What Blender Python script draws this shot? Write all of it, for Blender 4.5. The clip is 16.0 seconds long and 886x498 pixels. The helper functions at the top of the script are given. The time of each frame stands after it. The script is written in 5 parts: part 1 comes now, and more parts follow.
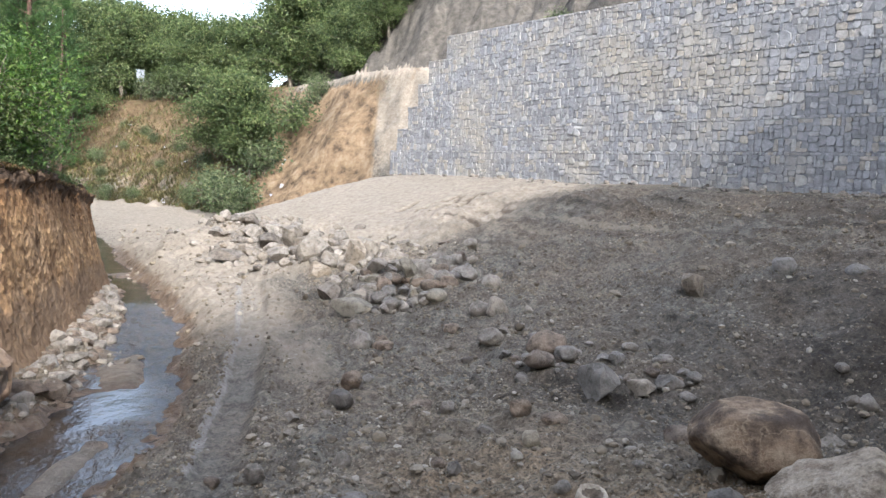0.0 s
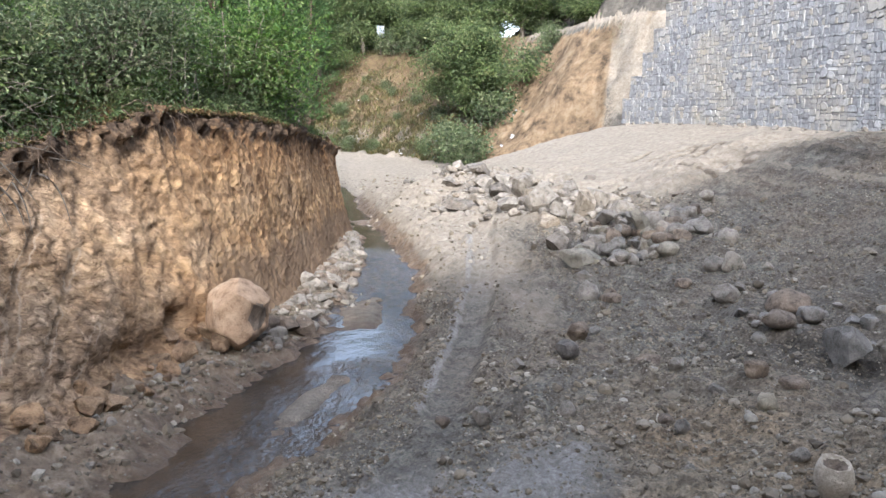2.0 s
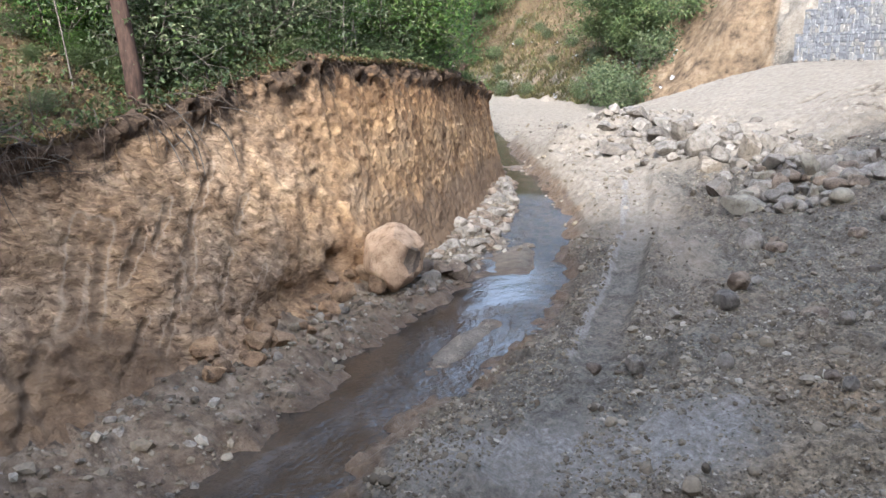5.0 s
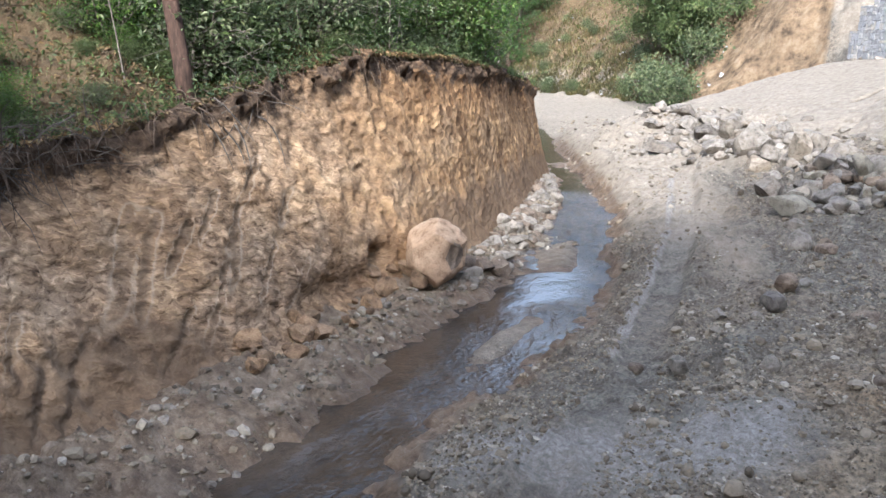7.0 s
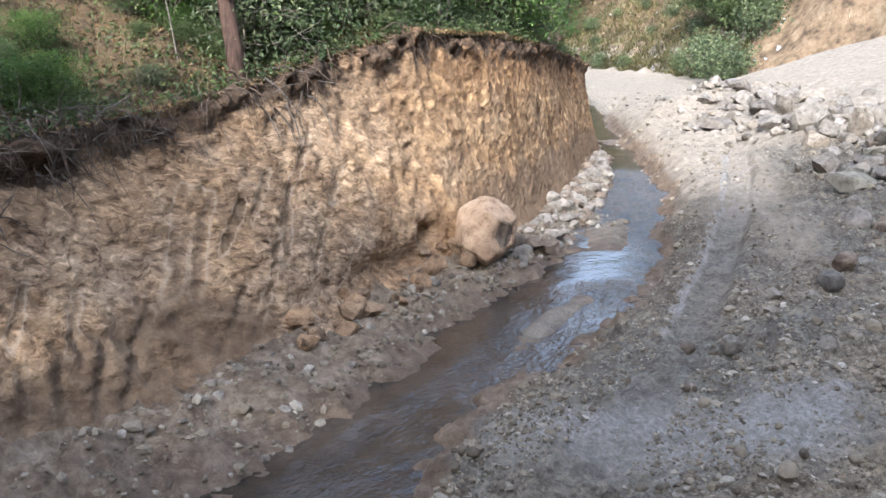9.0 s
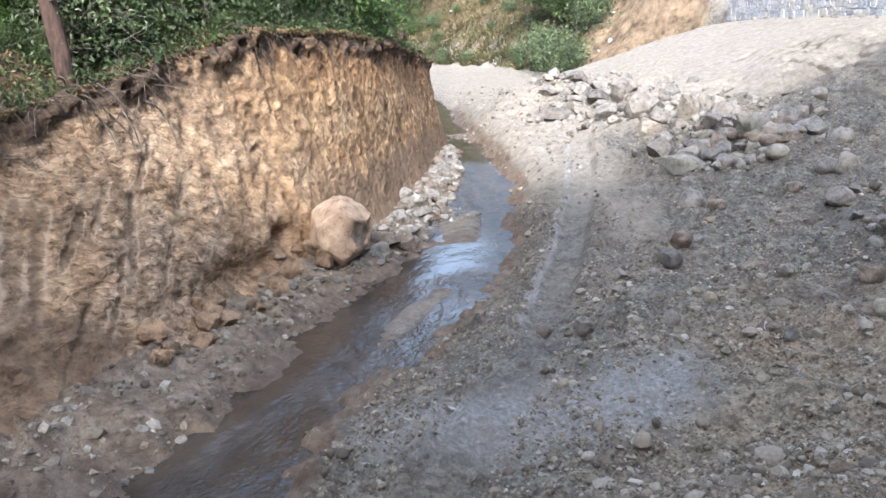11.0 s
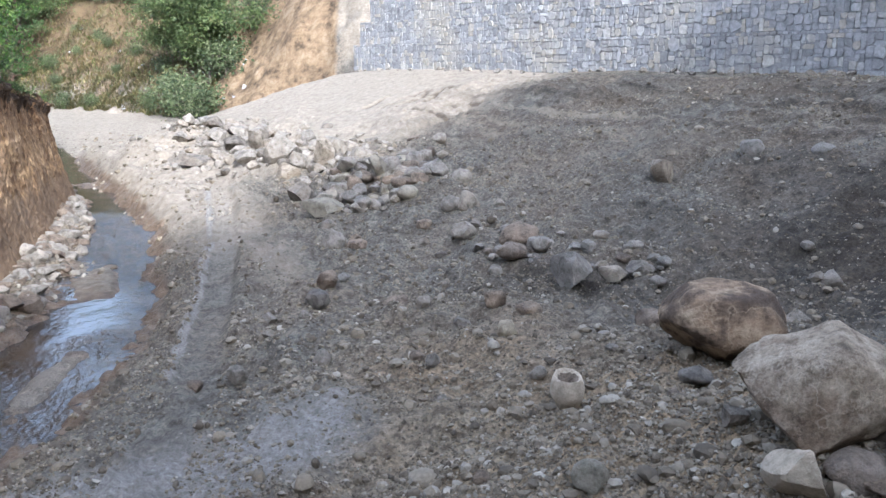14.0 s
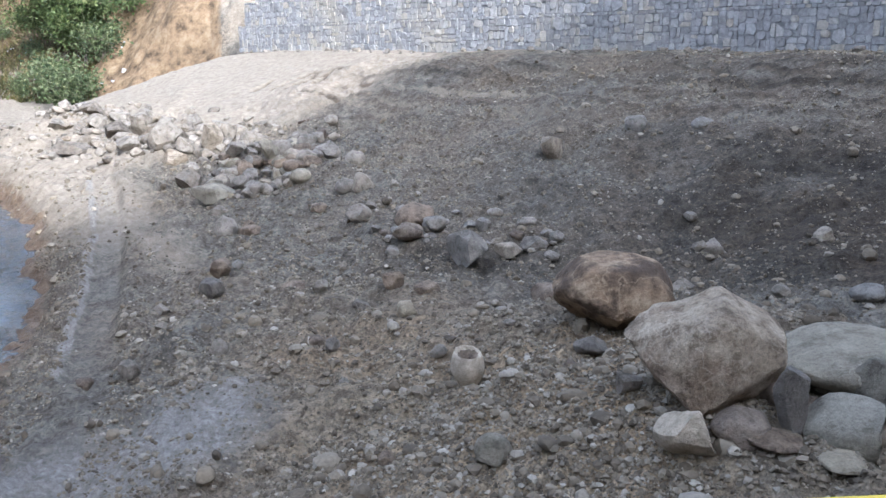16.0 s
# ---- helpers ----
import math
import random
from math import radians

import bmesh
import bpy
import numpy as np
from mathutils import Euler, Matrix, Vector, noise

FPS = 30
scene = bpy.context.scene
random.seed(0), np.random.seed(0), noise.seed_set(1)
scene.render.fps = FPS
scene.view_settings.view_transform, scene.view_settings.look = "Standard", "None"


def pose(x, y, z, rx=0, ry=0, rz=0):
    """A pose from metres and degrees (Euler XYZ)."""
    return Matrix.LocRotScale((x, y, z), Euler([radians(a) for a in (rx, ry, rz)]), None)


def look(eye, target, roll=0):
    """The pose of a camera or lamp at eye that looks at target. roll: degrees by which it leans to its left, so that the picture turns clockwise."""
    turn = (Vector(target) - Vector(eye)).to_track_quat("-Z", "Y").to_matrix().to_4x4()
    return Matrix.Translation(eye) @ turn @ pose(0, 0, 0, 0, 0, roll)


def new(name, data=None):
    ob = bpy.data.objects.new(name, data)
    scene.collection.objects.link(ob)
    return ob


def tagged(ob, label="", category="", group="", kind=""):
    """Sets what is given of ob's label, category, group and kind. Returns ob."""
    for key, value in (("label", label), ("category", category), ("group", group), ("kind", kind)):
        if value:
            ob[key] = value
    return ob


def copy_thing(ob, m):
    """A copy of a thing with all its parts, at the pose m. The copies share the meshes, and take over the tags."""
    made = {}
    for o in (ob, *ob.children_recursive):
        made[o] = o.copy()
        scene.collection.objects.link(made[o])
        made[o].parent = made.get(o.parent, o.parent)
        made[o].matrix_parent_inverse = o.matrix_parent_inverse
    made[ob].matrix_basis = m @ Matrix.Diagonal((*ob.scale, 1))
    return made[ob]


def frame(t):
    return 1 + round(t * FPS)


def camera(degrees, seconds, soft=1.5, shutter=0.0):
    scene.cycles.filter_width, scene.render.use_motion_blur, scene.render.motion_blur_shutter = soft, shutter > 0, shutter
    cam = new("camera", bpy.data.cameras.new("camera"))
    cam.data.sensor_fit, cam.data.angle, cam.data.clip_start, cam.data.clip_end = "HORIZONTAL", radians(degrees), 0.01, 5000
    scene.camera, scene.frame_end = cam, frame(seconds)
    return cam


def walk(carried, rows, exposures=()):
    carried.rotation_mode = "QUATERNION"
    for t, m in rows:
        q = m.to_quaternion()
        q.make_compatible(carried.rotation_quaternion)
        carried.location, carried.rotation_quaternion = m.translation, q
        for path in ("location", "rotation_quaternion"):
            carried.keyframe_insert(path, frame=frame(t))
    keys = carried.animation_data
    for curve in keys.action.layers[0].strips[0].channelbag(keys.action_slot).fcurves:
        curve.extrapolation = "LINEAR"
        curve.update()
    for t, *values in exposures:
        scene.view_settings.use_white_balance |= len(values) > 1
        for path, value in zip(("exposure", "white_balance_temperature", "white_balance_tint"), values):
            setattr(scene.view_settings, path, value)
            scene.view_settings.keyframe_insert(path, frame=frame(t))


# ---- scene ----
cam = camera(54.72, 16.0, soft=1.5)
EYE_Z = 4.0
TURNS = (
    (0.0, 84.504, -1.794, 0.173), (0.5, 83.722, -1.895, 4.437), (1.0, 82.788, -1.712, 8.625),
    (1.5, 81.872, -1.326, 12.088), (2.0, 80.852, -0.861, 15.388), (2.5, 79.971, -0.443, 17.976),
    (3.0, 79.083, -0.059, 20.333), (3.5, 78.369, 0.283, 22.093), (4.0, 77.748, 0.480, 23.474),
    (6.5, 76.980, 0.367, 27.653), (7.0, 76.939, 0.295, 28.452), (7.5, 76.883, 0.186, 29.210),
    (8.0, 76.595, 0.093, 30.034), (9.2, 75.25, 1.25, 31.70), (10.5, 74.091, 2.702, 26.993),
    (11.0, 75.101, 2.168, 21.463), (11.5, 75.890, 1.977, 16.673), (12.0, 76.630, 1.629, 11.940),
    (12.5, 77.150, 1.259, 7.961), (13.0, 77.509, 0.838, 4.093), (13.5, 77.659, 0.565, 0.907),
    (14.0, 77.565, 0.362, -2.094), (14.5, 77.303, 0.295, -4.472), (15.0, 76.963, 0.393, -6.587),
    (15.5, 76.605, 0.600, -8.125), (16.0, 76.228, 0.868, -9.316),
)
walk(cam, [(t, pose(0, 0, EYE_Z, rx, ry, rz)) for t, rx, ry, rz in TURNS],
     exposures=[(t, stops, kelvin, 11) for t, stops, kelvin in ((0.0, 1.93, 5870), (2.5, 2.01, 5740), (4.0, 2.04, 5680), (7.5, 2.17, 5660), (10.5, 2.32, 5570), (12.0, 2.33, 5470), (13.0, 2.22, 5440), (16.0, 2.17, 5450))])

# ---- light: low sun from behind, clear sky ----
SUN_TO = Vector((0.25, -0.82, 0.51)).normalized()
sun_data = bpy.data.lights.new("sun", "SUN")
sun_data.energy, sun_data.angle, sun_data.color = 1.85, radians(1.6), (1.0, 0.95, 0.88)
sun = new("sun", sun_data)
sun.matrix_world = look(SUN_TO * 60, (0, 0, 0))
world = bpy.data.worlds.new("sky")
scene.world = world
world.use_nodes = True
sky = world.node_tree.nodes.new("ShaderNodeTexSky")
sky.sky_type, sky.sun_disc = "NISHITA", False
sky.sun_elevation = math.asin(SUN_TO.z)
sky.sun_rotation = math.atan2(SUN_TO.x, SUN_TO.y)
sky.dust_density = 3.0
haze = world.node_tree.nodes.new("ShaderNodeHueSaturation")  # thin high cloud pales the blue
haze.inputs["Saturation"].default_value = 0.57
world.node_tree.links.new(sky.outputs[0], haze.inputs["Color"])
world.node_tree.links.new(haze.outputs[0], world.node_tree.nodes["Background"].inputs[0])
world.node_tree.nodes["Background"].inputs[1].default_value = 0.18


# ---- materials ----
class Nodes:
    """A small helper that writes node trees."""

    def __init__(self, name):
        self.mat = bpy.data.materials.new(name)
        self.mat.use_nodes = True
        self.tree = self.mat.node_tree
        self.bsdf = self.tree.nodes["Principled BSDF"]
        self.out = self.tree.nodes["Material Output"]
        self.coord = self.add("ShaderNodeTexCoord")
        self.geo = self.add("ShaderNodeNewGeometry")

    def add(self, kind, **sets):
        node = self.tree.nodes.new(kind)
        for key, value in sets.items():
            node.inputs[key.replace("_", " ")].default_value = value
        return node

    def link(self, a, b):
        self.tree.links.new(a, b)

    def noise(self, scale, detail=4.0, rough=0.6, vec=None, stretch=None):
        n = self.add("ShaderNodeTexNoise", Scale=scale, Detail=detail, Roughness=rough)
        src = vec if vec is not None else self.geo.outputs["Position"]
        if stretch:
            m = self.add("ShaderNodeMapping")
            m.inputs["Scale"].default_value = stretch
            self.link(src, m.inputs["Vector"])
            src = m.outputs[0]
        self.link(src, n.inputs["Vector"])
        return n.outputs["Fac"]

    def cells(self, scale, feature="F1", vec=None):
        n = self.tree.nodes.new("ShaderNodeTexVoronoi")
        n.feature = feature
        n.inputs["Scale"].default_value = scale
        self.link(vec if vec is not None else self.geo.outputs["Position"], n.inputs["Vector"])
        return n

    def ramp(self, fac, *stops):
        n = self.tree.nodes.new("ShaderNodeValToRGB")
        els = n.color_ramp.elements
        while len(els) < len(stops):
            els.new(0.5)
        for el, (at, col) in zip(els, stops):
            el.position = at
            el.color = (*col, 1) if len(col) == 3 else col
        self.link(fac, n.inputs[0])
        return n.outputs[0]

    def mix(self, fac, a, b, mode="MIX"):
        n = self.tree.nodes.new("ShaderNodeMix")
        n.data_type, n.blend_type = "RGBA", mode
        for sock, val in ((n.inputs[0], fac), (n.inputs[6], a), (n.inputs[7], b)):
            if isinstance(val, (int, float)):
                sock.default_value = val
            elif isinstance(val, tuple):
                sock.default_value = (*val, 1)
            else:
                self.link(val, sock)
        return n.outputs[2]

    def map_y(self, value, lo, hi):
        n = self.add("ShaderNodeMapRange")
        n.inputs["From Min"].default_value, n.inputs["From Max"].default_value = lo, hi
        self.link(value, n.inputs["Value"])
        return n.outputs[0]

    def attr(self, name):
        n = self.tree.nodes.new("ShaderNodeAttribute")
        n.attribute_name = name
        return n.outputs["Fac"]

    def bump(self, height, strength=0.5, distance=0.02, after=None):
        n = self.add("ShaderNodeBump", Strength=strength, Distance=distance)
        self.link(height, n.inputs["Height"])
        if after is not None:
            self.link(after, n.inputs["Normal"])
        return n.outputs[0]

    def finish(self, color, rough=0.9, normal=None, spec=0.3):
        if isinstance(color, tuple):
            self.bsdf.inputs["Base Color"].default_value = (*color, 1)
        else:
            self.link(color, self.bsdf.inputs["Base Color"])
        if isinstance(rough, (int, float)):
            self.bsdf.inputs["Roughness"].default_value = rough
        else:
            self.link(rough, self.bsdf.inputs["Roughness"])
        self.bsdf.inputs["Specular IOR Level"].default_value = spec
        if normal is not None:
            self.link(normal, self.bsdf.inputs["Normal"])
        return self.mat


def make_ground():
    n = Nodes("gravel_and_soil")
    big = n.noise(0.55, 3)
    mid = n.noise(3.0, 5, 0.65)
    fine = n.noise(22, 4, 0.7)
    grit = n.cells(26)
    grit2 = n.cells(60)
    edge = n.noise(1.7, 5, 0.7)

    def mask(name, soft=0.25):
        m = n.tree.nodes.new("ShaderNodeMath")
        m.operation = "ADD"
        n.link(n.attr(name), m.inputs[0])
        s = n.tree.nodes.new("ShaderNodeMath")
        s.operation = "MULTIPLY_ADD"
        n.link(edge, s.inputs[0])
        s.inputs[1].default_value, s.inputs[2].default_value = 0.9, -0.45
        n.link(s.outputs[0], m.inputs[1])
        return n.ramp(m.outputs[0], (0.5 - soft, (0, 0, 0)), (0.5 + soft, (1, 1, 1)))

    gravel = n.ramp(mid, (0.3, (0.08, 0.07, 0.055)), (0.52, (0.145, 0.13, 0.105)), (0.72, (0.215, 0.197, 0.163)))
    gravel = n.mix(n.ramp(big, (0.4, (0, 0, 0)), (0.62, (0.6, 0.6, 0.6))), gravel, n.ramp(n.noise(6, 5, 0.7), (0.3, (0.12, 0.096, 0.068)), (0.7, (0.23, 0.185, 0.135))))
    speck = n.mix(1.0, n.ramp(grit.outputs["Color"], (0.9, (0, 0, 0)), (0.95, (0.65, 0.65, 0.65))), n.ramp(n.noise(1.4, 4, 0.7), (0.42, (0, 0, 0)), (0.6, (1, 1, 1))), "MULTIPLY")
    gravel = n.mix(speck, gravel, (0.38, 0.36, 0.315))
    gravel = n.mix(0.75, gravel, n.ramp(fine, (0.36, (0.5, 0.48, 0.46)), (0.5, (0.96, 0.96, 0.96)), (0.63, (1.35, 1.33, 1.3))), "MULTIPLY")
    lump = n.noise(8, 6, 0.72)
    gravel = n.mix(0.8, gravel, n.ramp(lump, (0.36, (0.45, 0.43, 0.41)), (0.5, (1, 1, 1)), (0.64, (1.3, 1.28, 1.25))), "MULTIPLY")
    gravel = n.mix(mask("loam", 0.4), gravel, n.mix(1.0, gravel, (1.62, 1.42, 1.16), "MULTIPLY"))
    tan = n.ramp(n.noise(5, 6, 0.75), (0.32, (0.175, 0.143, 0.105)), (0.5, (0.25, 0.212, 0.163)), (0.68, (0.325, 0.282, 0.225)))
    powder = n.ramp(n.noise(14, 6, 0.75), (0.32, (0.15, 0.134, 0.112)), (0.5, (0.235, 0.215, 0.186)), (0.68, (0.345, 0.322, 0.29)))
    earth = n.noise(1.3, 9, 0.74)
    orange = n.ramp(earth, (0.35, (0.07, 0.05, 0.031)), (0.43, (0.18, 0.125, 0.075)), (0.52, (0.3, 0.208, 0.122)), (0.64, (0.4, 0.305, 0.2)))
    litter = n.ramp(mid, (0.3, (0.036, 0.028, 0.017)), (0.5, (0.12, 0.08, 0.043)), (0.72, (0.1, 0.095, 0.045)))
    mud = n.ramp(n.noise(5, 6, 0.7), (0.3, (0.085, 0.06, 0.039)), (0.5, (0.2, 0.15, 0.102)), (0.7, (0.33, 0.268, 0.2)))
    col = n.mix(mask("tan"), gravel, tan)
    col = n.mix(mask("powder"), col, powder)
    col = n.mix(mask("orange"), col, orange)
    col = n.mix(mask("grey"), col, n.ramp(mid, (0.3, (0.045, 0.04, 0.032)), (0.7, (0.13, 0.115, 0.095))))
    col = n.mix(mask("litter"), col, litter)
    col = n.mix(mask("moist_shade", 0.4), col, n.mix(1.0, col, (0.4, 0.37, 0.34), "MULTIPLY"))
    col = n.mix(mask("mud", 0.3), col, mud)
    wet = mask("wet", 0.18)
    col = n.mix(wet, col, n.mix(1.0, mud, (0.7, 0.66, 0.63), "MULTIPLY"))
    rough = n.ramp(wet, (0, (0.95, 0.95, 0.95)), (1, (0.5, 0.5, 0.5)))
    nrm = n.bump(n.mix(mask("orange"), (0.5, 0.5, 0.5), n.noise(2.2, 9, 0.8)), 1.0, 0.55)
    nrm = n.bump(mid, 0.6, 0.08, nrm)
    nrm = n.bump(n.noise(8, 6, 0.72), 0.9, 0.07, nrm)
    nrm = n.bump(fine, 0.8, 0.025, nrm)
    nrm = n.bump(grit.outputs["Distance"], 0.45, 0.014, nrm)
    nrm = n.bump(grit2.outputs["Distance"], 0.5, 0.008, nrm)
    return n.finish(col, rough, nrm, 0.25)


def make_cut_soil():
    n = Nodes("cut_clay_soil")
    height = n.attr("rise")
    mid = n.noise(2.2, 5, 0.65)
    split = n.add("ShaderNodeSeparateXYZ")
    n.link(n.geo.outputs["Position"], split.inputs[0])

    def slanted(across, along, slant):
        """Coordinates on the face, drawn out along the strokes of the digger."""
        u = n.tree.nodes.new("ShaderNodeMath")
        u.operation = "MULTIPLY_ADD"
        n.link(split.outputs["Z"], u.inputs[0])
        u.inputs[1].default_value = -slant
        n.link(split.outputs["Y"], u.inputs[2])
        c = n.add("ShaderNodeCombineXYZ")
        n.link(u.outputs[0], c.inputs["X"])
        n.link(split.outputs["X"], c.inputs["Y"])
        n.link(split.outputs["Z"], c.inputs["Z"])
        wn = n.add("ShaderNodeTexNoise", Scale=3.5, Detail=3.0)
        n.link(n.geo.outputs["Position"], wn.inputs["Vector"])
        wob = n.add("ShaderNodeVectorMath")
        wob.operation = "MULTIPLY_ADD"
        n.link(wn.outputs["Color"], wob.inputs[0])
        wob.inputs[1].default_value = (0.2, 0.2, 0.24)
        n.link(c.outputs[0], wob.inputs[2])
        m = n.add("ShaderNodeMapping")
        m.inputs["Scale"].default_value = (across, across * 0.4, along)
        n.link(wob.outputs[0], m.inputs["Vector"])
        return m.outputs[0]

    fine = n.noise(24, 4, 0.7)
    broad = n.noise(0.8, 4, 0.6)
    base = n.ramp(mid, (0.3, (0.22, 0.142, 0.082)), (0.5, (0.33, 0.223, 0.133)), (0.7, (0.43, 0.305, 0.188)))
    pale = n.ramp(broad, (0.45, (0, 0, 0)), (0.65, (0.5, 0.5, 0.5)))
    base = n.mix(pale, base, n.ramp(mid, (0.3, (0.27, 0.2, 0.14)), (0.7, (0.44, 0.35, 0.26))))
    # chips and flakes left by the digger, drawn out on the far part and ragged on the near part
    chip = n.cells(1.0, vec=slanted(5.5, 7.0, 0.12))
    sliver = n.cells(1.0, vec=slanted(10, 13, 0.4))
    flake = n.cells(1.0, vec=slanted(9, 13, -0.5))
    far = n.ramp(n.map_y(split.outputs["Y"], 9.0, 14.0), (0, (0.1, 0.1, 0.1)), (1, (1, 1, 1)))
    # light and dark chip tones put the relief's shading into the colour
    far_col = n.ramp(chip.outputs["Color"], (0.15, (0.42, 0.36, 0.3)), (0.4, (0.78, 0.74, 0.68)), (0.7, (1.02, 1.0, 0.92)), (0.9, (1.5, 1.48, 1.32)))
    far_col = n.mix(0.7, far_col, n.ramp(sliver.outputs["Color"], (0.15, (0.45, 0.41, 0.37)), (0.42, (0.94, 0.92, 0.9)), (0.85, (1.3, 1.27, 1.18))), "MULTIPLY")
    plate = n.add("ShaderNodeTexNoise", Scale=1.0, Detail=6.0, Roughness=0.6, Distortion=0.5)
    n.link(slanted(8, 21, -0.6), plate.inputs["Vector"])
    near_col = n.ramp(plate.outputs["Fac"], (0.38, (0.38, 0.34, 0.31)), (0.45, (0.88, 0.86, 0.84)), (0.54, (1.0, 0.99, 0.97)), (0.6, (1.5, 1.49, 1.46)))
    near_col = n.mix(0.6, near_col, n.ramp(flake.outputs["Color"], (0.15, (0.7, 0.66, 0.62)), (0.5, (1, 1, 1)), (0.88, (1.25, 1.24, 1.22))), "MULTIPLY")
    layer = n.ramp(height, (0.1, (0.66, 0.58, 0.5)), (0.2, (0.9, 0.86, 0.81)), (0.3, (0.97, 0.94, 0.89)), (0.42, (0.76, 0.68, 0.61)))
    base = n.mix(far, base, n.mix(1.0, base, layer, "MULTIPLY"))
    base = n.mix(0.9, base, n.mix(far, near_col, far_col), "MULTIPLY")
    # dark noise spots paint the shade of small crevices
    crevice_shade = n.ramp(n.noise(7, 5, 0.7), (0.31, (0.3, 0.25, 0.21)), (0.4, (0.97, 0.97, 0.97)), (0.66, (1.14, 1.13, 1.1)))
    base = n.mix(0.8, base, crevice_shade, "MULTIPLY")
    add = n.tree.nodes.new("ShaderNodeMath")
    add.operation = "MULTIPLY_ADD"
    n.link(n.noise(2.2, 5, 0.7), add.inputs[0])
    add.inputs[1].default_value = 0.3
    n.link(height, add.inputs[2])
    top = n.ramp(add.outputs[0], (0.595, (0, 0, 0)), (0.63, (1, 1, 1)))
    base = n.mix(top, base, n.ramp(n.noise(12, 5, 0.7), (0.3, (0.03, 0.021, 0.014)), (0.5, (0.075, 0.05, 0.032)), (0.7, (0.13, 0.09, 0.06))))
    # dark groove bottoms and pale rims: brown clay, with the relief's shading put into colour
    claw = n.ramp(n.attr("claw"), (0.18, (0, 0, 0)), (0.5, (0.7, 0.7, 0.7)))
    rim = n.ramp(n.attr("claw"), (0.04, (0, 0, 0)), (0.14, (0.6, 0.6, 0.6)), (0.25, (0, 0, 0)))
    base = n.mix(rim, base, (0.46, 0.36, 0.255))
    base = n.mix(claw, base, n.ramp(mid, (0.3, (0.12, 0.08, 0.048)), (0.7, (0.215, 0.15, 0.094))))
    damp = n.tree.nodes.new("ShaderNodeMath")
    damp.operation = "MULTIPLY_ADD"
    n.link(n.noise(1.6, 5, 0.7), damp.inputs[0])
    damp.inputs[1].default_value = 0.9
    n.link(n.attr("damp"), damp.inputs[2])
    base = n.mix(n.ramp(damp.outputs[0], (0.72, (0, 0, 0)), (1.15, (0.85, 0.85, 0.85))), base, n.ramp(mid, (0.3, (0.1, 0.064, 0.038)), (0.7, (0.215, 0.148, 0.092))))
    nrm = n.bump(n.noise(9, 5, 0.7), 0.4, 0.04)
    nrm = n.bump(n.mix(far, plate.outputs["Fac"], chip.outputs["Distance"]), 0.9, 0.05, nrm)
    nrm = n.bump(n.mix(far, (0.5, 0.5, 0.5), sliver.outputs["Distance"]), 0.6, 0.03, nrm)
    nrm = n.bump(fine, 0.8, 0.03, nrm)
    return n.finish(base, 0.95, nrm, 0.2)


def make_rock(name, dark, mid_c, light, patch=None, mottle=0.7, broad=1.9):
    n = Nodes(name)
    info = n.add("ShaderNodeObjectInfo")
    shift = n.add("ShaderNodeVectorMath")
    shift.operation = "ADD"
    n.link(n.geo.outputs["Position"], shift.inputs[0])
    n.link(info.outputs["Random"], shift.inputs[1])
    v = shift.outputs[0]
    a = n.noise(3.5, 6, 0.65, v)
    b = n.noise(45, 5, 0.75, v)
    col = n.ramp(a, (0.3, dark), (0.52, mid_c), (0.72, light))
    if patch:
        col = n.mix(n.ramp(n.noise(broad, 4, 0.6, v), (0.5, (0, 0, 0)), (0.6, (0.85, 0.85, 0.85))), col, patch)
    speck = n.ramp(b, (0.3, (0.5, 0.49, 0.47)), (0.5, (1, 1, 1)), (0.7, (1.35, 1.33, 1.3)))
    col = n.mix(mottle, col, speck, "MULTIPLY")
    vein = n.ramp(n.noise(2.6, 4, 0.55, v), (0.488, (0, 0, 0)), (0.5, (0.5, 0.5, 0.5)), (0.512, (0, 0, 0)))
    col = n.mix(vein, col, light)
    stain = n.ramp(n.noise(7, 5, 0.75, v), (0.38, (0.5, 0.47, 0.43)), (0.47, (1, 1, 1)), (0.62, (1.2, 1.19, 1.17)))
    col = n.mix(0.85 * mottle, col, stain, "MULTIPLY")
    pit = n.ramp(n.cells(14, vec=v).outputs["Distance"], (0.08, (0.55, 0.53, 0.5)), (0.2, (1, 1, 1)))
    col = n.mix(0.7 * mottle, col, pit, "MULTIPLY")
    tint = n.ramp(info.outputs["Random"], (0.0, (0.62, 0.6, 0.6)), (0.35, (1.0, 0.95, 0.9)), (0.7, (0.88, 0.88, 0.89)), (1.0, (1.15, 1.06, 0.95)))
    col = n.mix(1.0, col, tint, "MULTIPLY")
    nrm = n.bump(b, 0.9, 0.025)
    nrm = n.bump(n.noise(11, 5, 0.7, v), 0.6, 0.06, nrm)
    return n.finish(col, 0.85, nrm, 0.25)


def make_pebbles():
    n = Nodes("pebble_mix")
    rnd = n.geo.outputs["Random Per Island"]
    col = n.ramp(rnd, (0.0, (0.09, 0.073, 0.052)), (0.3, (0.16, 0.131, 0.094)), (0.6, (0.22, 0.18, 0.128)), (0.8, (0.26, 0.224, 0.17)), (0.95, (0.3, 0.268, 0.215)), (1.0, (0.42, 0.38, 0.31)))
    col = n.mix(0.4, col, n.ramp(n.noise(30, 4), (0.3, (0.1, 0.1, 0.1)), (0.7, (0.6, 0.58, 0.55))), "OVERLAY")
    return n.finish(col, 0.9, n.bump(n.noise(50, 3), 0.4, 0.01), 0.25)


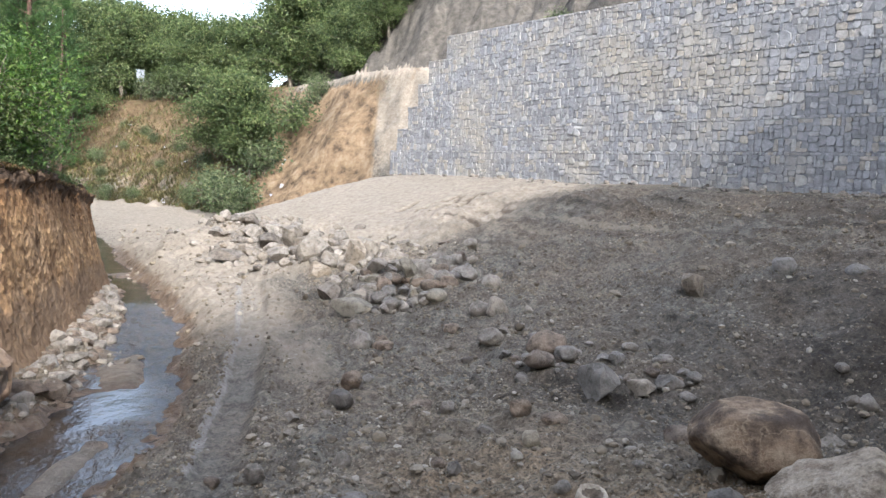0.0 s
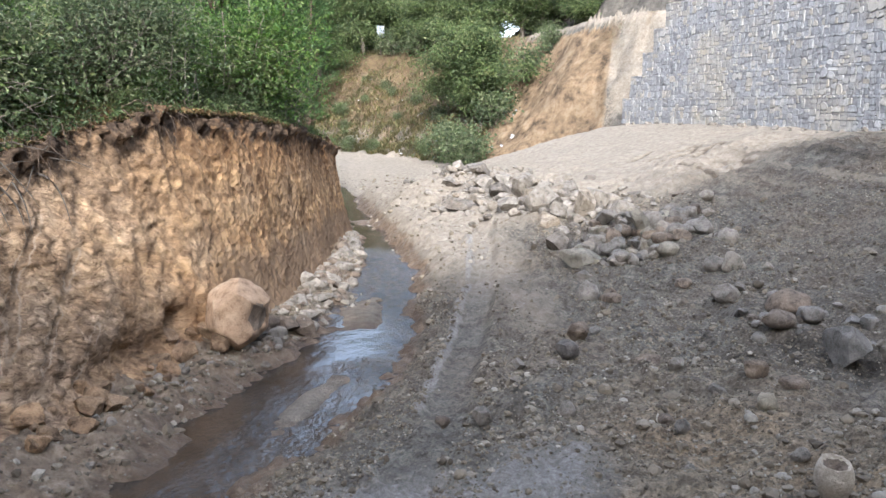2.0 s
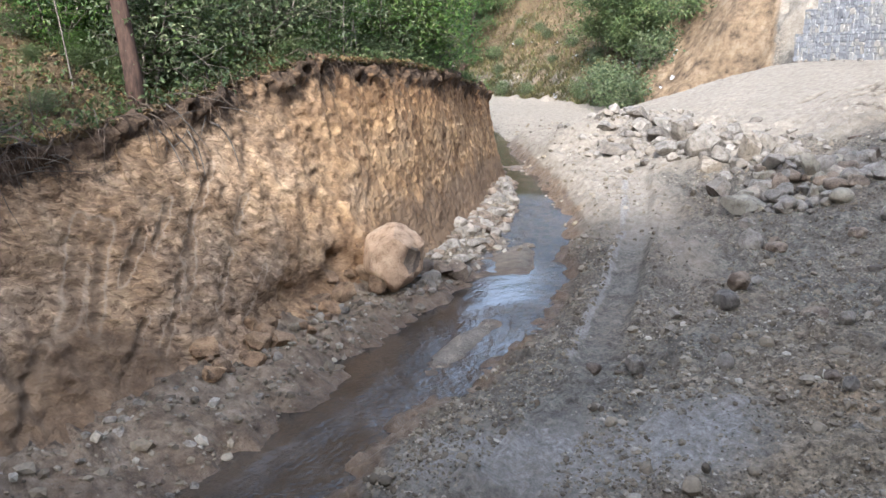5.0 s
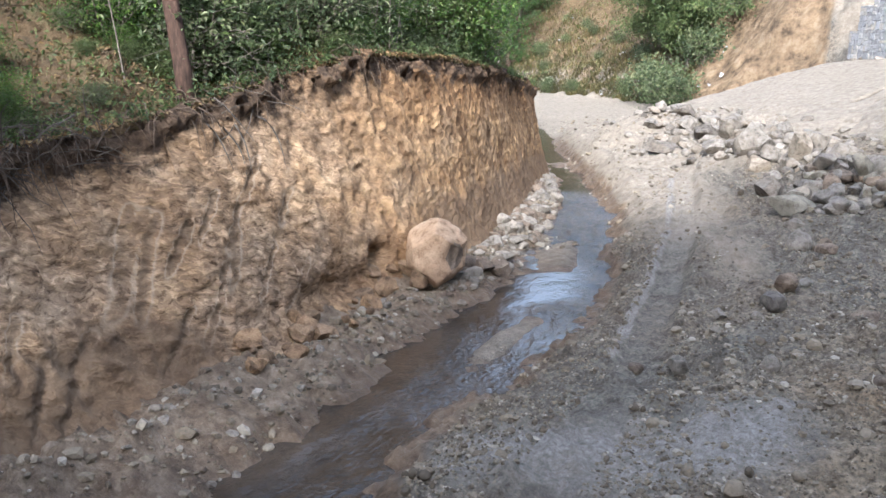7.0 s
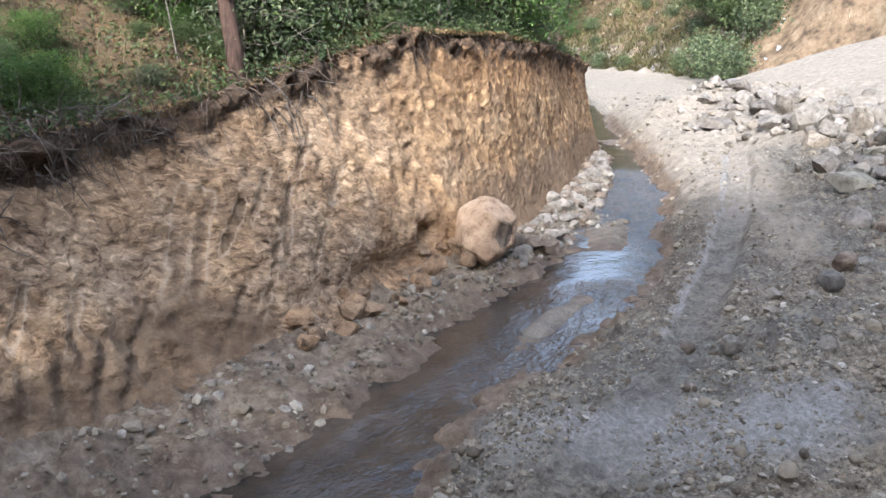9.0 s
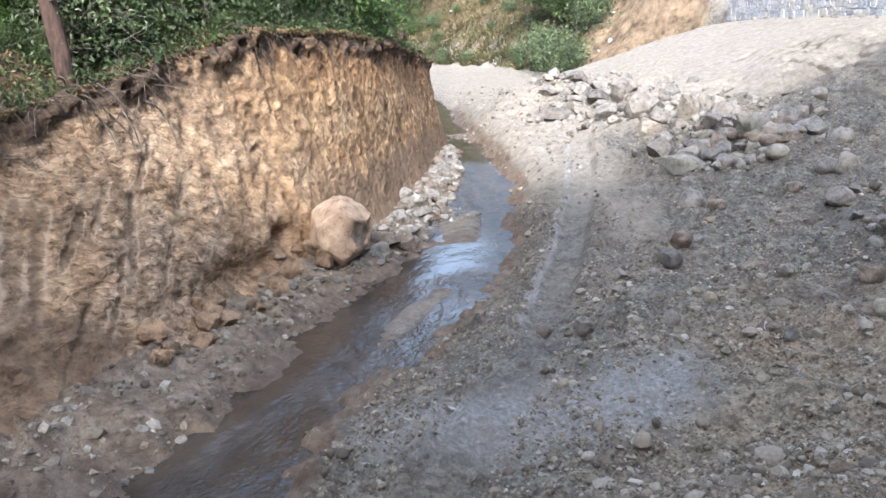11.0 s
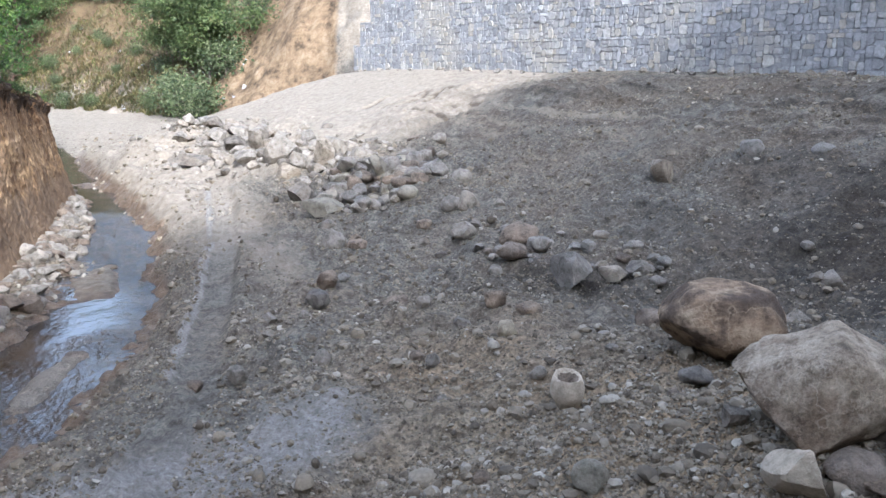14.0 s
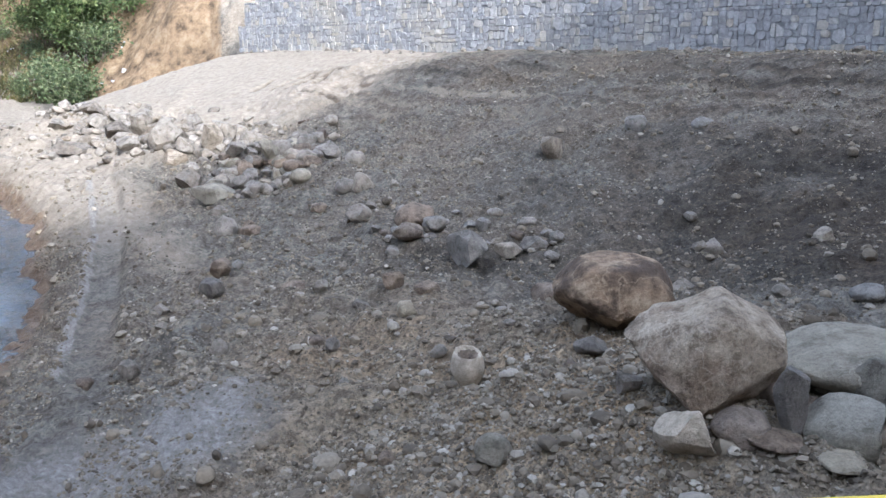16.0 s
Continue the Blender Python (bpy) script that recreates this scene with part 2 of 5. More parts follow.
def make_wall_stone():
    n = Nodes("gabion_stone")
    info = n.add("ShaderNodeObjectInfo")
    add = n.tree.nodes.new("ShaderNodeMath")
    add.operation = "ADD"
    n.link(info.outputs["Random"], add.inputs[0])
    n.link(n.geo.outputs["Random Per Island"], add.inputs[1])
    fr = n.tree.nodes.new("ShaderNodeMath")
    fr.operation = "FRACT"
    n.link(add.outputs[0], fr.inputs[0])
    col = n.ramp(fr.outputs[0], (0.0, (0.21, 0.206, 0.206)), (0.3, (0.3, 0.296, 0.294)), (0.55, (0.25, 0.25, 0.252)), (0.75, (0.335, 0.33, 0.32)), (0.9, (0.34, 0.306, 0.256)), (1.0, (0.4, 0.39, 0.37)))
    col = n.mix(0.5, col, n.ramp(n.noise(9, 5, 0.7), (0.3, (0.15, 0.15, 0.15)), (0.7, (0.7, 0.7, 0.7))), "OVERLAY")
    stain = n.ramp(n.noise(0.35, 3), (0.5, (0, 0, 0)), (0.66, (0.5, 0.5, 0.5)))
    col = n.mix(stain, col, (0.36, 0.315, 0.24))
    return n.finish(col, 0.9, n.bump(n.noise(22, 4, 0.7), 0.6, 0.03), 0.25)


def make_plain(name, dark, light, scale=6.0, rough=0.9, bump=0.4, spec=0.25, metal=0.0, stretch=None):
    n = Nodes(name)
    a = n.noise(scale, 5, 0.65, stretch=stretch)
    col = n.ramp(a, (0.3, dark), (0.7, light))
    n.bsdf.inputs["Metallic"].default_value = metal
    return n.finish(col, rough, n.bump(n.noise(scale * 5, 3), bump, 0.02), spec)


def make_leaf(name, *cols, through_light=0.35):
    n = Nodes(name)
    rnd = n.geo.outputs["Random Per Island"]
    steps = [(i / (len(cols) - 1), c) for i, c in enumerate(cols)]
    col = n.ramp(rnd, *steps)
    clump = n.ramp(n.noise(0.9, 2), (0.35, (0.6, 0.62, 0.6)), (0.65, (1.2, 1.15, 1.0)))
    col = n.mix(1.0, col, clump, "MULTIPLY")
    n.finish(col, 0.55, None, 0.35)
    tr = n.add("ShaderNodeBsdfTranslucent")
    n.link(col, tr.inputs["Color"])
    ms = n.add("ShaderNodeMixShader")
    ms.inputs[0].default_value = through_light
    n.link(n.bsdf.outputs[0], ms.inputs[1])
    n.link(tr.outputs[0], ms.inputs[2])
    n.link(ms.outputs[0], n.out.inputs[0])
    return n.mat


def make_water():
    n = Nodes("muddy_water")
    mud = n.ramp(n.noise(1.2, 4), (0.35, (0.022, 0.018, 0.014)), (0.65, (0.05, 0.04, 0.031)))
    ripple = n.add("ShaderNodeBump", Distance=0.05)
    n.link(n.noise(13, 3, 0.55, stretch=(1.2, 0.75, 1)), ripple.inputs["Height"])
    n.link(n.attr("riffle"), ripple.inputs["Strength"])
    n.bsdf.inputs["IOR"].default_value = 1.38
    return n.finish(mud, 0.03, ripple.outputs[0], 0.8)


GROUND = make_ground()
CUT_SOIL = make_cut_soil()
ROCK_GREY = make_rock("grey_stone", (0.145, 0.133, 0.113), (0.245, 0.227, 0.197), (0.345, 0.32, 0.28), None, 0.5)
ROCK_TAN = make_rock("tan_limestone", (0.12, 0.105, 0.084), (0.22, 0.198, 0.165), (0.31, 0.285, 0.248), (0.2, 0.172, 0.136))
ROCK_BROWN = make_rock("brown_stone", (0.12, 0.096, 0.073), (0.225, 0.182, 0.14), (0.31, 0.26, 0.205), (0.15, 0.12, 0.092))
ROCK_PINK = make_rock("buff_boulder_stone", (0.29, 0.197, 0.125), (0.42, 0.3, 0.2), (0.5, 0.385, 0.27), None, 0.5)
ROCK_PALE = make_rock("pale_boulder_stone", (0.25, 0.205, 0.15), (0.42, 0.355, 0.265), (0.6, 0.525, 0.42), (0.22, 0.165, 0.115), 0.75, 1.8)
ROCK_RUST = make_rock("rust_boulder_stone", (0.08, 0.06, 0.044), (0.27, 0.2, 0.135), (0.44, 0.36, 0.26), (0.08, 0.062, 0.048), 0.5, 2.6)
ROCK_CREAM = make_rock("cream_stone", (0.38, 0.33, 0.25), (0.54, 0.48, 0.38), (0.62, 0.56, 0.46), None, 0.35)
ROCK_BLUE = make_rock("blue_grey_stone", (0.195, 0.178, 0.138), (0.285, 0.262, 0.208), (0.37, 0.342, 0.275), None, 0.45)
PEBBLES = make_pebbles()
WALL_STONE = make_wall_stone()
FALLEN_CLAY = make_rock("fallen_clay", (0.13, 0.085, 0.05), (0.27, 0.185, 0.112), (0.37, 0.265, 0.168))
JOINT = make_plain("dark_joint", (0.14, 0.14, 0.14), (0.27, 0.265, 0.26), 4)
BARK_PINE = make_plain("pine_bark", (0.022, 0.015, 0.012), (0.12, 0.072, 0.05), 16, stretch=(1, 1, 0.25))
BARK_GREY = make_plain("grey_bark", (0.08, 0.066, 0.05), (0.24, 0.205, 0.165), 9, stretch=(1, 1, 0.3))
DEAD_WOOD = make_plain("dead_wood", (0.04, 0.033, 0.026), (0.16, 0.135, 0.11), 10)
ROOT = make_plain("root_wood", (0.05, 0.035, 0.024), (0.17, 0.125, 0.09), 10)
LEAF_BRIGHT = make_leaf("bright_leaf", (0.034, 0.07, 0.018), (0.066, 0.135, 0.027), (0.105, 0.19, 0.04), (0.17, 0.235, 0.07))
LEAF_DARK = make_leaf("dark_leaf", (0.045, 0.068, 0.033), (0.08, 0.115, 0.052), (0.125, 0.16, 0.08), (0.2, 0.22, 0.13))
LEAF_PINE = make_leaf("pine_needle", (0.026, 0.062, 0.022), (0.055, 0.11, 0.032), (0.09, 0.155, 0.05))
LEAF_MID = make_leaf("mid_leaf", (0.04, 0.064, 0.025), (0.075, 0.115, 0.04), (0.115, 0.16, 0.06), (0.18, 0.2, 0.095))
GRASS_DRY = make_leaf("dry_grass", (0.06, 0.065, 0.025), (0.13, 0.11, 0.05), (0.2, 0.16, 0.085), (0.08, 0.11, 0.035))
LEAF_BROWN = make_leaf("brown_leaf", (0.1, 0.065, 0.034), (0.19, 0.12, 0.06), (0.27, 0.185, 0.1), (0.18, 0.16, 0.07), through_light=0.15)
WATER = make_water()
CONCRETE = make_plain("concrete", (0.3, 0.29, 0.27), (0.46, 0.44, 0.41), 5)
YELLOW_PAINT = make_plain("yellow_paint", (0.55, 0.4, 0.03), (0.72, 0.55, 0.06), 12, 0.45, 0.1, 0.5)
WHITE_PAINT = make_plain("white_paint", (0.15, 0.17, 0.19), (0.21, 0.23, 0.25), 8, 0.5, 0.1, 0.4)
LITTER_WHITE = make_plain("litter_plastic", (0.2, 0.2, 0.22), (0.42, 0.42, 0.42), 8, 0.5, 0.1, 0.4)


# ---- shape of the land ----
def hash3(i, j, k):
    h = (i * 374761393 + j * 668265263 + k * 2147483647 + 974634) & 0x7FFFFFFF
    h = ((h ^ (h >> 13)) * 1274126177) & 0x7FFFFFFF
    return ((h ^ (h >> 16)) & 0xFFFF) / 32767.5 - 1.0


def vnoise(x, y, z=0.0):
    x, y, z = np.broadcast_arrays(np.asarray(x, float), np.asarray(y, float), np.asarray(z, float))
    xi, yi, zi = (np.floor(a).astype(np.int64) for a in (x, y, z))
    fx, fy, fz = x - xi, y - yi, z - zi
    fx, fy, fz = (a * a * (3 - 2 * a) for a in (fx, fy, fz))
    out = 0.0
    for dx in (0, 1):
        for dy in (0, 1):
            for dz in (0, 1):
                w = (fx if dx else 1 - fx) * (fy if dy else 1 - fy) * (fz if dz else 1 - fz)
                out = out + w * hash3(xi + dx, yi + dy, zi + dz)
    return out


def fbm(x, y, z=0.0, octaves=4, gain=0.5):
    total, amp = 0.0, 1.0
    for o in range(octaves):
        total = total + amp * vnoise(x * 2 ** o + 17.3 * o, y * 2 ** o - 9.1 * o, z * 2 ** o)
        amp *= gain
    return total


def smooth(a, lo, hi):
    t = np.clip((a - lo) / (hi - lo), 0, 1)
    return t * t * (3 - 2 * t)


# the stream: x of its middle and half its width, by y
STREAM_Y = (-40, 2, 5, 6.5, 7.7, 8.7, 9.8, 11.5, 12.6, 14.4, 15.7, 17.8, 19.7, 22.3, 24, 27.3, 34, 40, 48, 60, 90)
STREAM_X = (-2.0, -4.2, -4.57, -4.7, -4.79, -4.88, -4.96, -5.02, -5.08, -5.33, -5.8, -6.28, -6.75, -7.95, -8.65, -10.45, -14, -18, -26, -45, -100)
STREAM_W = (0.8, 0.8, 0.78, 0.74, 0.7, 0.78, 0.85, 0.92, 0.95, 0.98, 0.78, 0.72, 0.74, 0.62, 0.68, 0.6, 0.8, 1, 1, 1, 1)
# foot of the cut bank on the stream's far side
FOOT_Y = (-40, 0, 4.2, 6.2, 7.6, 9.7, 12, 15, 19, 22, 25, 26.6, 28, 30, 33, 40, 60)
FOOT_X = (-4.5, -6.1, -6.6, -6.95, -6.75, -6.85, -6.95, -7.25, -8.15, -9.0, -9.75, -10.6, -13, -18, -26, -45, -110)
LEAN_Y, LEAN = (0, 6, 10, 13, 17, 25, 30), (1.35, 1.45, 1.3, 0.95, 0.6, 0.55, 0.7)
TOP_Z = (2.9, 2.9, 2.95, 3.05, 3.2, 3.55, 3.95, 3.85, 3.45, 3.15, 2.8, 2.6, 2.7, 3.0, 3.2, 3.6, 5)
# the gabion wall: left end of its foot and its run
WALL_P = np.array((-2.7, 41.0))
WALL_D = np.array((math.sin(radians(35)), -math.cos(radians(35))))
WALL_N = np.array((-math.cos(radians(35)), -math.sin(radians(35))))
WALL_FOOT = 3.7
TRACK_Y, TRACK_X = (8.6, 9.7, 11, 13, 16.5, 19, 21.8), (-2.45, -2.6, -2.8, -3.06, -3.66, -4.2, -4.9)
# scrapes left by a digger's teeth
TOOTH_MARKS = ((-0.95, 29.4, 0.5, 30.3), (-0.45, 28.8, 1.35, 29.5), (0.45, 28.2, 1.1, 29.6), (0.2, 29.0, 0.6, 30.1), (-0.45, 27.9, 1.75, 25.2), (0.4, 26.0, 1.5, 24.5), (-1.6, 29.9, -0.8, 30.9), (1.2, 27.6, 2.3, 26.4))
# foot of the far hillside
TOE = ((-150, 95), (-70, 72), (-40, 62), (-22, 57), (-14, 51), (-9, 45.5), (-5, 43.2), (-1.5, 42.0))


def wall_coords(x, y):
    dx, dy = x - WALL_P[0], y - WALL_P[1]
    return dx * WALL_D[0] + dy * WALL_D[1], dx * WALL_N[0] + dy * WALL_N[1]


def behind_toe(x, y):
    """How far behind the hill's foot a point lies (negative: in front)."""
    best, sign = np.full(np.shape(x), 1e9), np.ones(np.shape(x))
    for (ax, ay), (bx, by) in zip(TOE, TOE[1:]):
        ex, ey = bx - ax, by - ay
        t = np.clip(((x - ax) * ex + (y - ay) * ey) / (ex * ex + ey * ey), 0, 1)
        d = np.hypot(x - ax - t * ex, y - ay - t * ey)
        side = np.where(ex * (y - ay) - ey * (x - ax) > 0, 1.0, -1.0)
        near = d < best
        best, sign = np.where(near, d, best), np.where(near, side, sign)
    return best * sign


def land(x, y, detail=True):
    """Height of the ground, and how much of each kind of soil lies on it."""
    x, y = np.asarray(x, float), np.asarray(y, float)
    xc, hw = np.interp(y, STREAM_Y, STREAM_X), np.interp(y, STREAM_Y, STREAM_W)
    wob = 0.1 * vnoise(y * 1.1, 3.0) + 0.12 * vnoise(y * 3.1, 8.0)
    hw = hw * (1 + 0.12 * vnoise(y * 0.9, 21.0))
    level = 0.014 * np.clip(y - 12, 0, 60)
    dr, dl = x - (xc + hw) + wob, (xc - hw) - x + wob
    s, w = wall_coords(x, y)
    # fill slope below the wall
    fill = np.interp(w, (-3, 0, 1.5, 4, 7, 10, 12.5, 15, 17.7, 22, 30), (3.75, 3.7, 3.55, 2.95, 2.1, 1.4, 0.9, 0.55, 0.25, 0.1, 0.0))
    fill = fill - 0.33 * np.clip(1.2 - s, 0, 40) + 0.06 * fbm(x * 0.5, y * 0.5)
    flat = level + 0.05 + 0.09 * np.clip(dr, 0, 4)
    k = 0.35
    right = np.logaddexp(fill / k, flat / k) * k - 0.1
    mound = 1.1 * np.exp(-((x - 3.1) ** 2 / 7.0 + (y - 5.2) ** 2 / 7.5)) + 0.25 * np.exp(-((x - 0.6) ** 2 / 5.0 + (y - 9.2) ** 2 / 3.0))
    right = right + mound * smooth(dr, 0.2, 2.5)
    # bench between the stream and the cut bank, and the ground above it
    xf = np.interp(y, FOOT_Y, FOOT_X)
    behind = xf - x
    pile = 0.55 * np.exp(-((x + 8.3) ** 2 / 2.0 + (y - 29.5) ** 2 / 4.0))
    right = right + pile
    bench = level + 0.04 + 0.12 * np.clip(dl, 0, 2)
    top = np.interp(y, FOOT_Y, TOP_Z) + 0.42 * np.clip(behind - 1.9, 0, 5) * (1 - smooth(y, 8.5, 11.5)) + 0.10 * np.clip(behind - 2, 0, 30) + 0.28 * np.clip(behind - 12, 0, 150) + 0.12 * fbm(x * 0.6, y * 0.6)
    lean = np.interp(y, LEAN_Y, LEAN)
    lift = smooth(behind - lean, 0.35, 0.6)
    left = bench * (1 - lift) + top * lift
    z = np.where(x > xc, right, left)
    chan = np.where(x > xc, dr, dl)
    bed = level - 0.15 + 0.05 * fbm(x * 1.1, y * 0.7, 5.0, 3)
    bars = np.exp(-(((x + 6.12 + 0.29 * (y - 16.2)) / 0.5) ** 4 + ((y - 16.2) / 2.0) ** 4)) + np.exp(-(((x + 4.78 + 0.05 * (y - 10.6)) / 0.27) ** 4 + ((y - 10.6) / 1.35) ** 4))
    bed = bed + 0.135 * bars + 0.12 * np.exp(-((x + 10.4) ** 2 / 0.3 + (y - 27.5) ** 2 / 1.0))
    z = bed + (z - bed) * smooth(chan, -0.28, np.where(x > xc, 0.85, 0.6))
    # hill behind
    q = behind_toe(x, y)
    sl = np.interp(x, (-60, -30, -20, -13, -8, -4, -2.5), (0.6, 0.75, 0.95, 0.95, 1.15, 1.5, 1.7))
    behind_wall = smooth(-w, 0.35, 0.9) * smooth(s, 0.5, 4.5)
    rise = np.maximum(sl * np.clip(q, 0, 200), 0)
    road_z = 9.35 - 0.035 * np.clip(-2 - x, 0, 30)
    rug = 0.5 * fbm(x * 0.35, y * 0.35, octaves=3) * smooth(q, 0.5, 3)
    hill = 0.7 + np.minimum(rise + rug, road_z - 0.7)
    past = np.where(behind_wall > 0, -w - 5.5, q - 14.0 + np.clip(x + 14, 0, 14) * 0.45)
    crest = np.interp(x, (-40, -17, -12, -8, -4, 0, 60), (0.0, 0.05, 0.3, 0.5, 0.8, 1.0, 1.0))
    up = np.clip(past, 0, 200)
    hill = hill + crest * (np.minimum(up * 1.5, 6.5) + np.clip(up - 4.3, 0, 60) * 0.55) + np.where(up > 0, 0.5 * fbm(x * 0.3, y * 0.3, octaves=3) * crest, 0)
    hill = np.where(behind_wall > 0, road_z * behind_wall + z * (1 - behind_wall) + (hill - 0.7 - np.minimum(rise + rug, road_z - 0.7)) * behind_wall, hill)
    onhill = np.maximum(smooth(q, -0.6, 0.3) * np.where(w < -0.4, s < 5, s < 0.1), behind_wall)
    z = np.where(onhill > 0, np.maximum(z, hill * onhill + z * (1 - onhill)), z)
    # unseen wooded slope added behind the viewer, its skyline shaped to cast the shade
    back = np.clip(-5 - y, 0, 300)
    shadow_spur = np.interp(x, (-40, -12, -5, 0, 2, 4, 6, 7, 9, 10.5, 12.5, 14.3, 16.4, 20, 30, 60), (9, 13, 13.8, 13.2, 13.2, 15.0, 17.3, 18.1, 19.1, 20.6, 22.0, 23.4, 25.4, 26.0, 27.3, 29))
    z = z + shadow_spur * smooth(back, 0, 11)
    far = np.clip(np.hypot(x, y) - 130, 0, 900)
    z = z + np.minimum(far * 0.12, 25)
    # machine track
    tx = np.interp(y, TRACK_Y, TRACK_X)
    on = smooth(y, 9.0, 9.8) * (1 - smooth(y, 20, 22.5))
    across = x - tx
    strip = on * (1 - smooth(np.abs(across), 0.2, 0.34))
    if detail:
        calm = (1 - 0.75 * strip) * (1 - smooth(-chan, 0, 0.3) * 0.7)
        lumps = 0.5 + vnoise(x * 0.7 + 4, y * 0.7, 3.0)
        rough = 0.15 * fbm(x * 0.75, y * 0.75, 7.0, octaves=2) * smooth(chan, 0.3, 2) + 0.08 * fbm(x * 1.6, y * 1.6, octaves=3) + 0.1 * np.abs(fbm(x * 3.4, y * 3.0, 2.0, octaves=3)) + 0.08 * lumps * np.abs(fbm(x * 7.5, y * 6.5, 1.0, octaves=2))
        z = z + rough * calm * smooth(w, 0.4, 2.6) * (1 - 0.8 * smooth(y, 22.5, 25.5) * (1 - smooth(s, 10, 14)) * smooth(x, -5, -2)) * (1 - 0.65 * smooth(y, 29, 33))
        tyre = fbm(s * 0.08, w * 3.4, 4.0, octaves=2)
        z = z + 0.055 * tyre * smooth(w, 0.6, 1.4) * (1 - smooth(w, 5, 9)) * smooth(s, 4, 10)
        z = z + onhill * (0.3 * fbm(x * 0.6, y * 1.1, 6.0, octaves=2) + 0.3 * np.abs(fbm(x * 0.8, y * 1.4, 2.0, octaves=2))) * (z < road_z - 0.2)
        z = z + 0.2 * np.abs(fbm(x * 1.9 + y * 0.25, y * 0.35, 6.0, octaves=3)) * (x < xc) * (behind < 0.6) * smooth(dl, 0.2, 0.9) * (1 - smooth(y, 11, 14))
        z = z + (up > 0) * 0.8 * fbm(x * 0.7, y * 0.7, 2.0, octaves=4)
    along = np.clip(((x + 8.6) * 9.3 - (y - 30.5) * 12.8) / 250.3, 0, 1)
    heap = np.exp(-((x + 8.6 - 9.3 * along) ** 2 + (y - 30.5 + 12.8 * along) ** 2) / 1.6) * smooth(dr, 0.3, 1.5)
    scrape = 0.0
    for ax, ay, bx, by in TOOTH_MARKS:
        ex, ey = bx - ax, by - ay
        t = np.clip(((x - ax) * ex + (y - ay) * ey) / (ex * ex + ey * ey), 0, 1)
        d = np.hypot(x - ax - t * ex, y - ay - t * ey)
        z = z - 0.11 * np.exp(-(d / 0.1) ** 2)
        scrape = scrape + 0.95 * np.exp(-(d / 0.11) ** 2)
    ridge = on * np.exp(-((across + 0.33) / 0.06) ** 2) * (0.65 + 0.5 * vnoise(y * 2.6, 1.0))
    z = z + 0.16 * heap * (0.7 + 0.5 * vnoise(x * 1.3, y * 1.3, 4.0))
    z = z - 0.045 * strip + 0.06 * ridge - on * 0.02 * np.cos(across * 40) * strip
    # pale sandy soil; its edge follows the sunlit ground, so the colour adds sunlight too
    sand = 0.9 * smooth(y + 1.3 * (x + 4) + fbm(x * 0.7, y * 0.5, 5.0), 13.0, 19.5) * (1 - smooth(x + 0.35 * (y - 18), -4.0, -2.2))
    tan = np.maximum(smooth(y + 0.6 * (x + 4), 14.0, 19.0) * (1 - smooth(s, 12.5, 17.5)), sand) * (behind < 0.5) * (1 - smooth(q, -0.5, 0.5))
    tan = np.maximum(np.maximum(tan, 0.6 * bars), 0.5 * smooth(q, -0.5, 0.5) * smooth(x + 0.9 * fbm(x * 0.8, z * 0.8, 3.0), -4.4, -3.3) * (z < road_z))
    tan = np.maximum(tan, 0.9 * onhill * (z > road_z - 0.35) * (up <= 0.2) * (x > -22))
    tan = np.maximum(tan, 0.75 * smooth(fbm(s * 0.05, w * 2.6, 9.0, octaves=3), 0.1, 0.7) * smooth(s, 6, 11) * smooth(w, 0.2, 0.8) * (1 - smooth(w, 4.5, 8)))
    powder = 0.6 * np.exp(-((x + 0.95 - 0.25 * (y - 7.7)) ** 2 / 0.5 + (y - 7.7) ** 2 / 1.2)) + 0.78 * np.exp(-((x + 2.7) ** 2 / 2.4 + (y - 6.9 - 0.35 * (x + 2.5)) ** 2 / 1.3)) + 0.3 * on * np.exp(-(across / 0.27) ** 4) + 2.2 * ridge + 0.7 * np.exp(-((x + 5.68) ** 2 / 0.12 + (y - 7.7) ** 2 / 0.7))
    wet = (1 - smooth(chan, 0.05, 0.55)) * (1 - 0.75 * bars) + (x < xc) * (behind < 0.9) * (0.2 + 0.35 * (1 - smooth(y, 6, 8)) + 0.3 * vnoise(x * 1.5, y * 0.7, 2.0)) * (1 - smooth(y, 11, 15))
    orange = smooth(q, -0.5, 0.8) * smooth(x, -15, -9) * (z < 8.6) * (1 - smooth(x, -4.2, -3.5)) + 0.55 * smooth(q, 0, 1) * (x < -12) * smooth(vnoise(x * 0.3, y * 0.3), -0.3, 0.5)
    # moist soil patches; along the scrapes it paints the shade inside the grooves
    moist_shade = scrape + 0.6 * np.exp(-((x - 2.0) ** 2 / 1.6 + (y - 11.6 + 0.8 * (x - 2)) ** 2 / 1.2)) + 1.05 * np.exp(-((x - 8) ** 2 / 22 + (y - 11) ** 2 / 38)) * smooth(fbm(x * 0.4, y * 0.4, 3.0), -0.8, 0.3) + (0.35 + 0.5 * np.clip(fbm(s * 0.08, w * 3.4, 4.0, octaves=2), -0.6, 0.9)) * smooth(s, 9, 15) * smooth(w, 0.5, 2) * (1 - smooth(w, 4, 9))
    loam = 1.1 * np.exp(-((x - 1.7) ** 2 / 5.5 + (y - 5.6) ** 2 / 6)) + 0.45 * np.exp(-((x - 0.3) ** 2 / 3 + (y - 9.0) ** 2 / 4))
    mudflat = (x < xc) * (behind < 0.9) * (0.85 - 0.45 * smooth(y, 11, 15))
    grey = (up > 0.2) * (up < 6) * 1.0
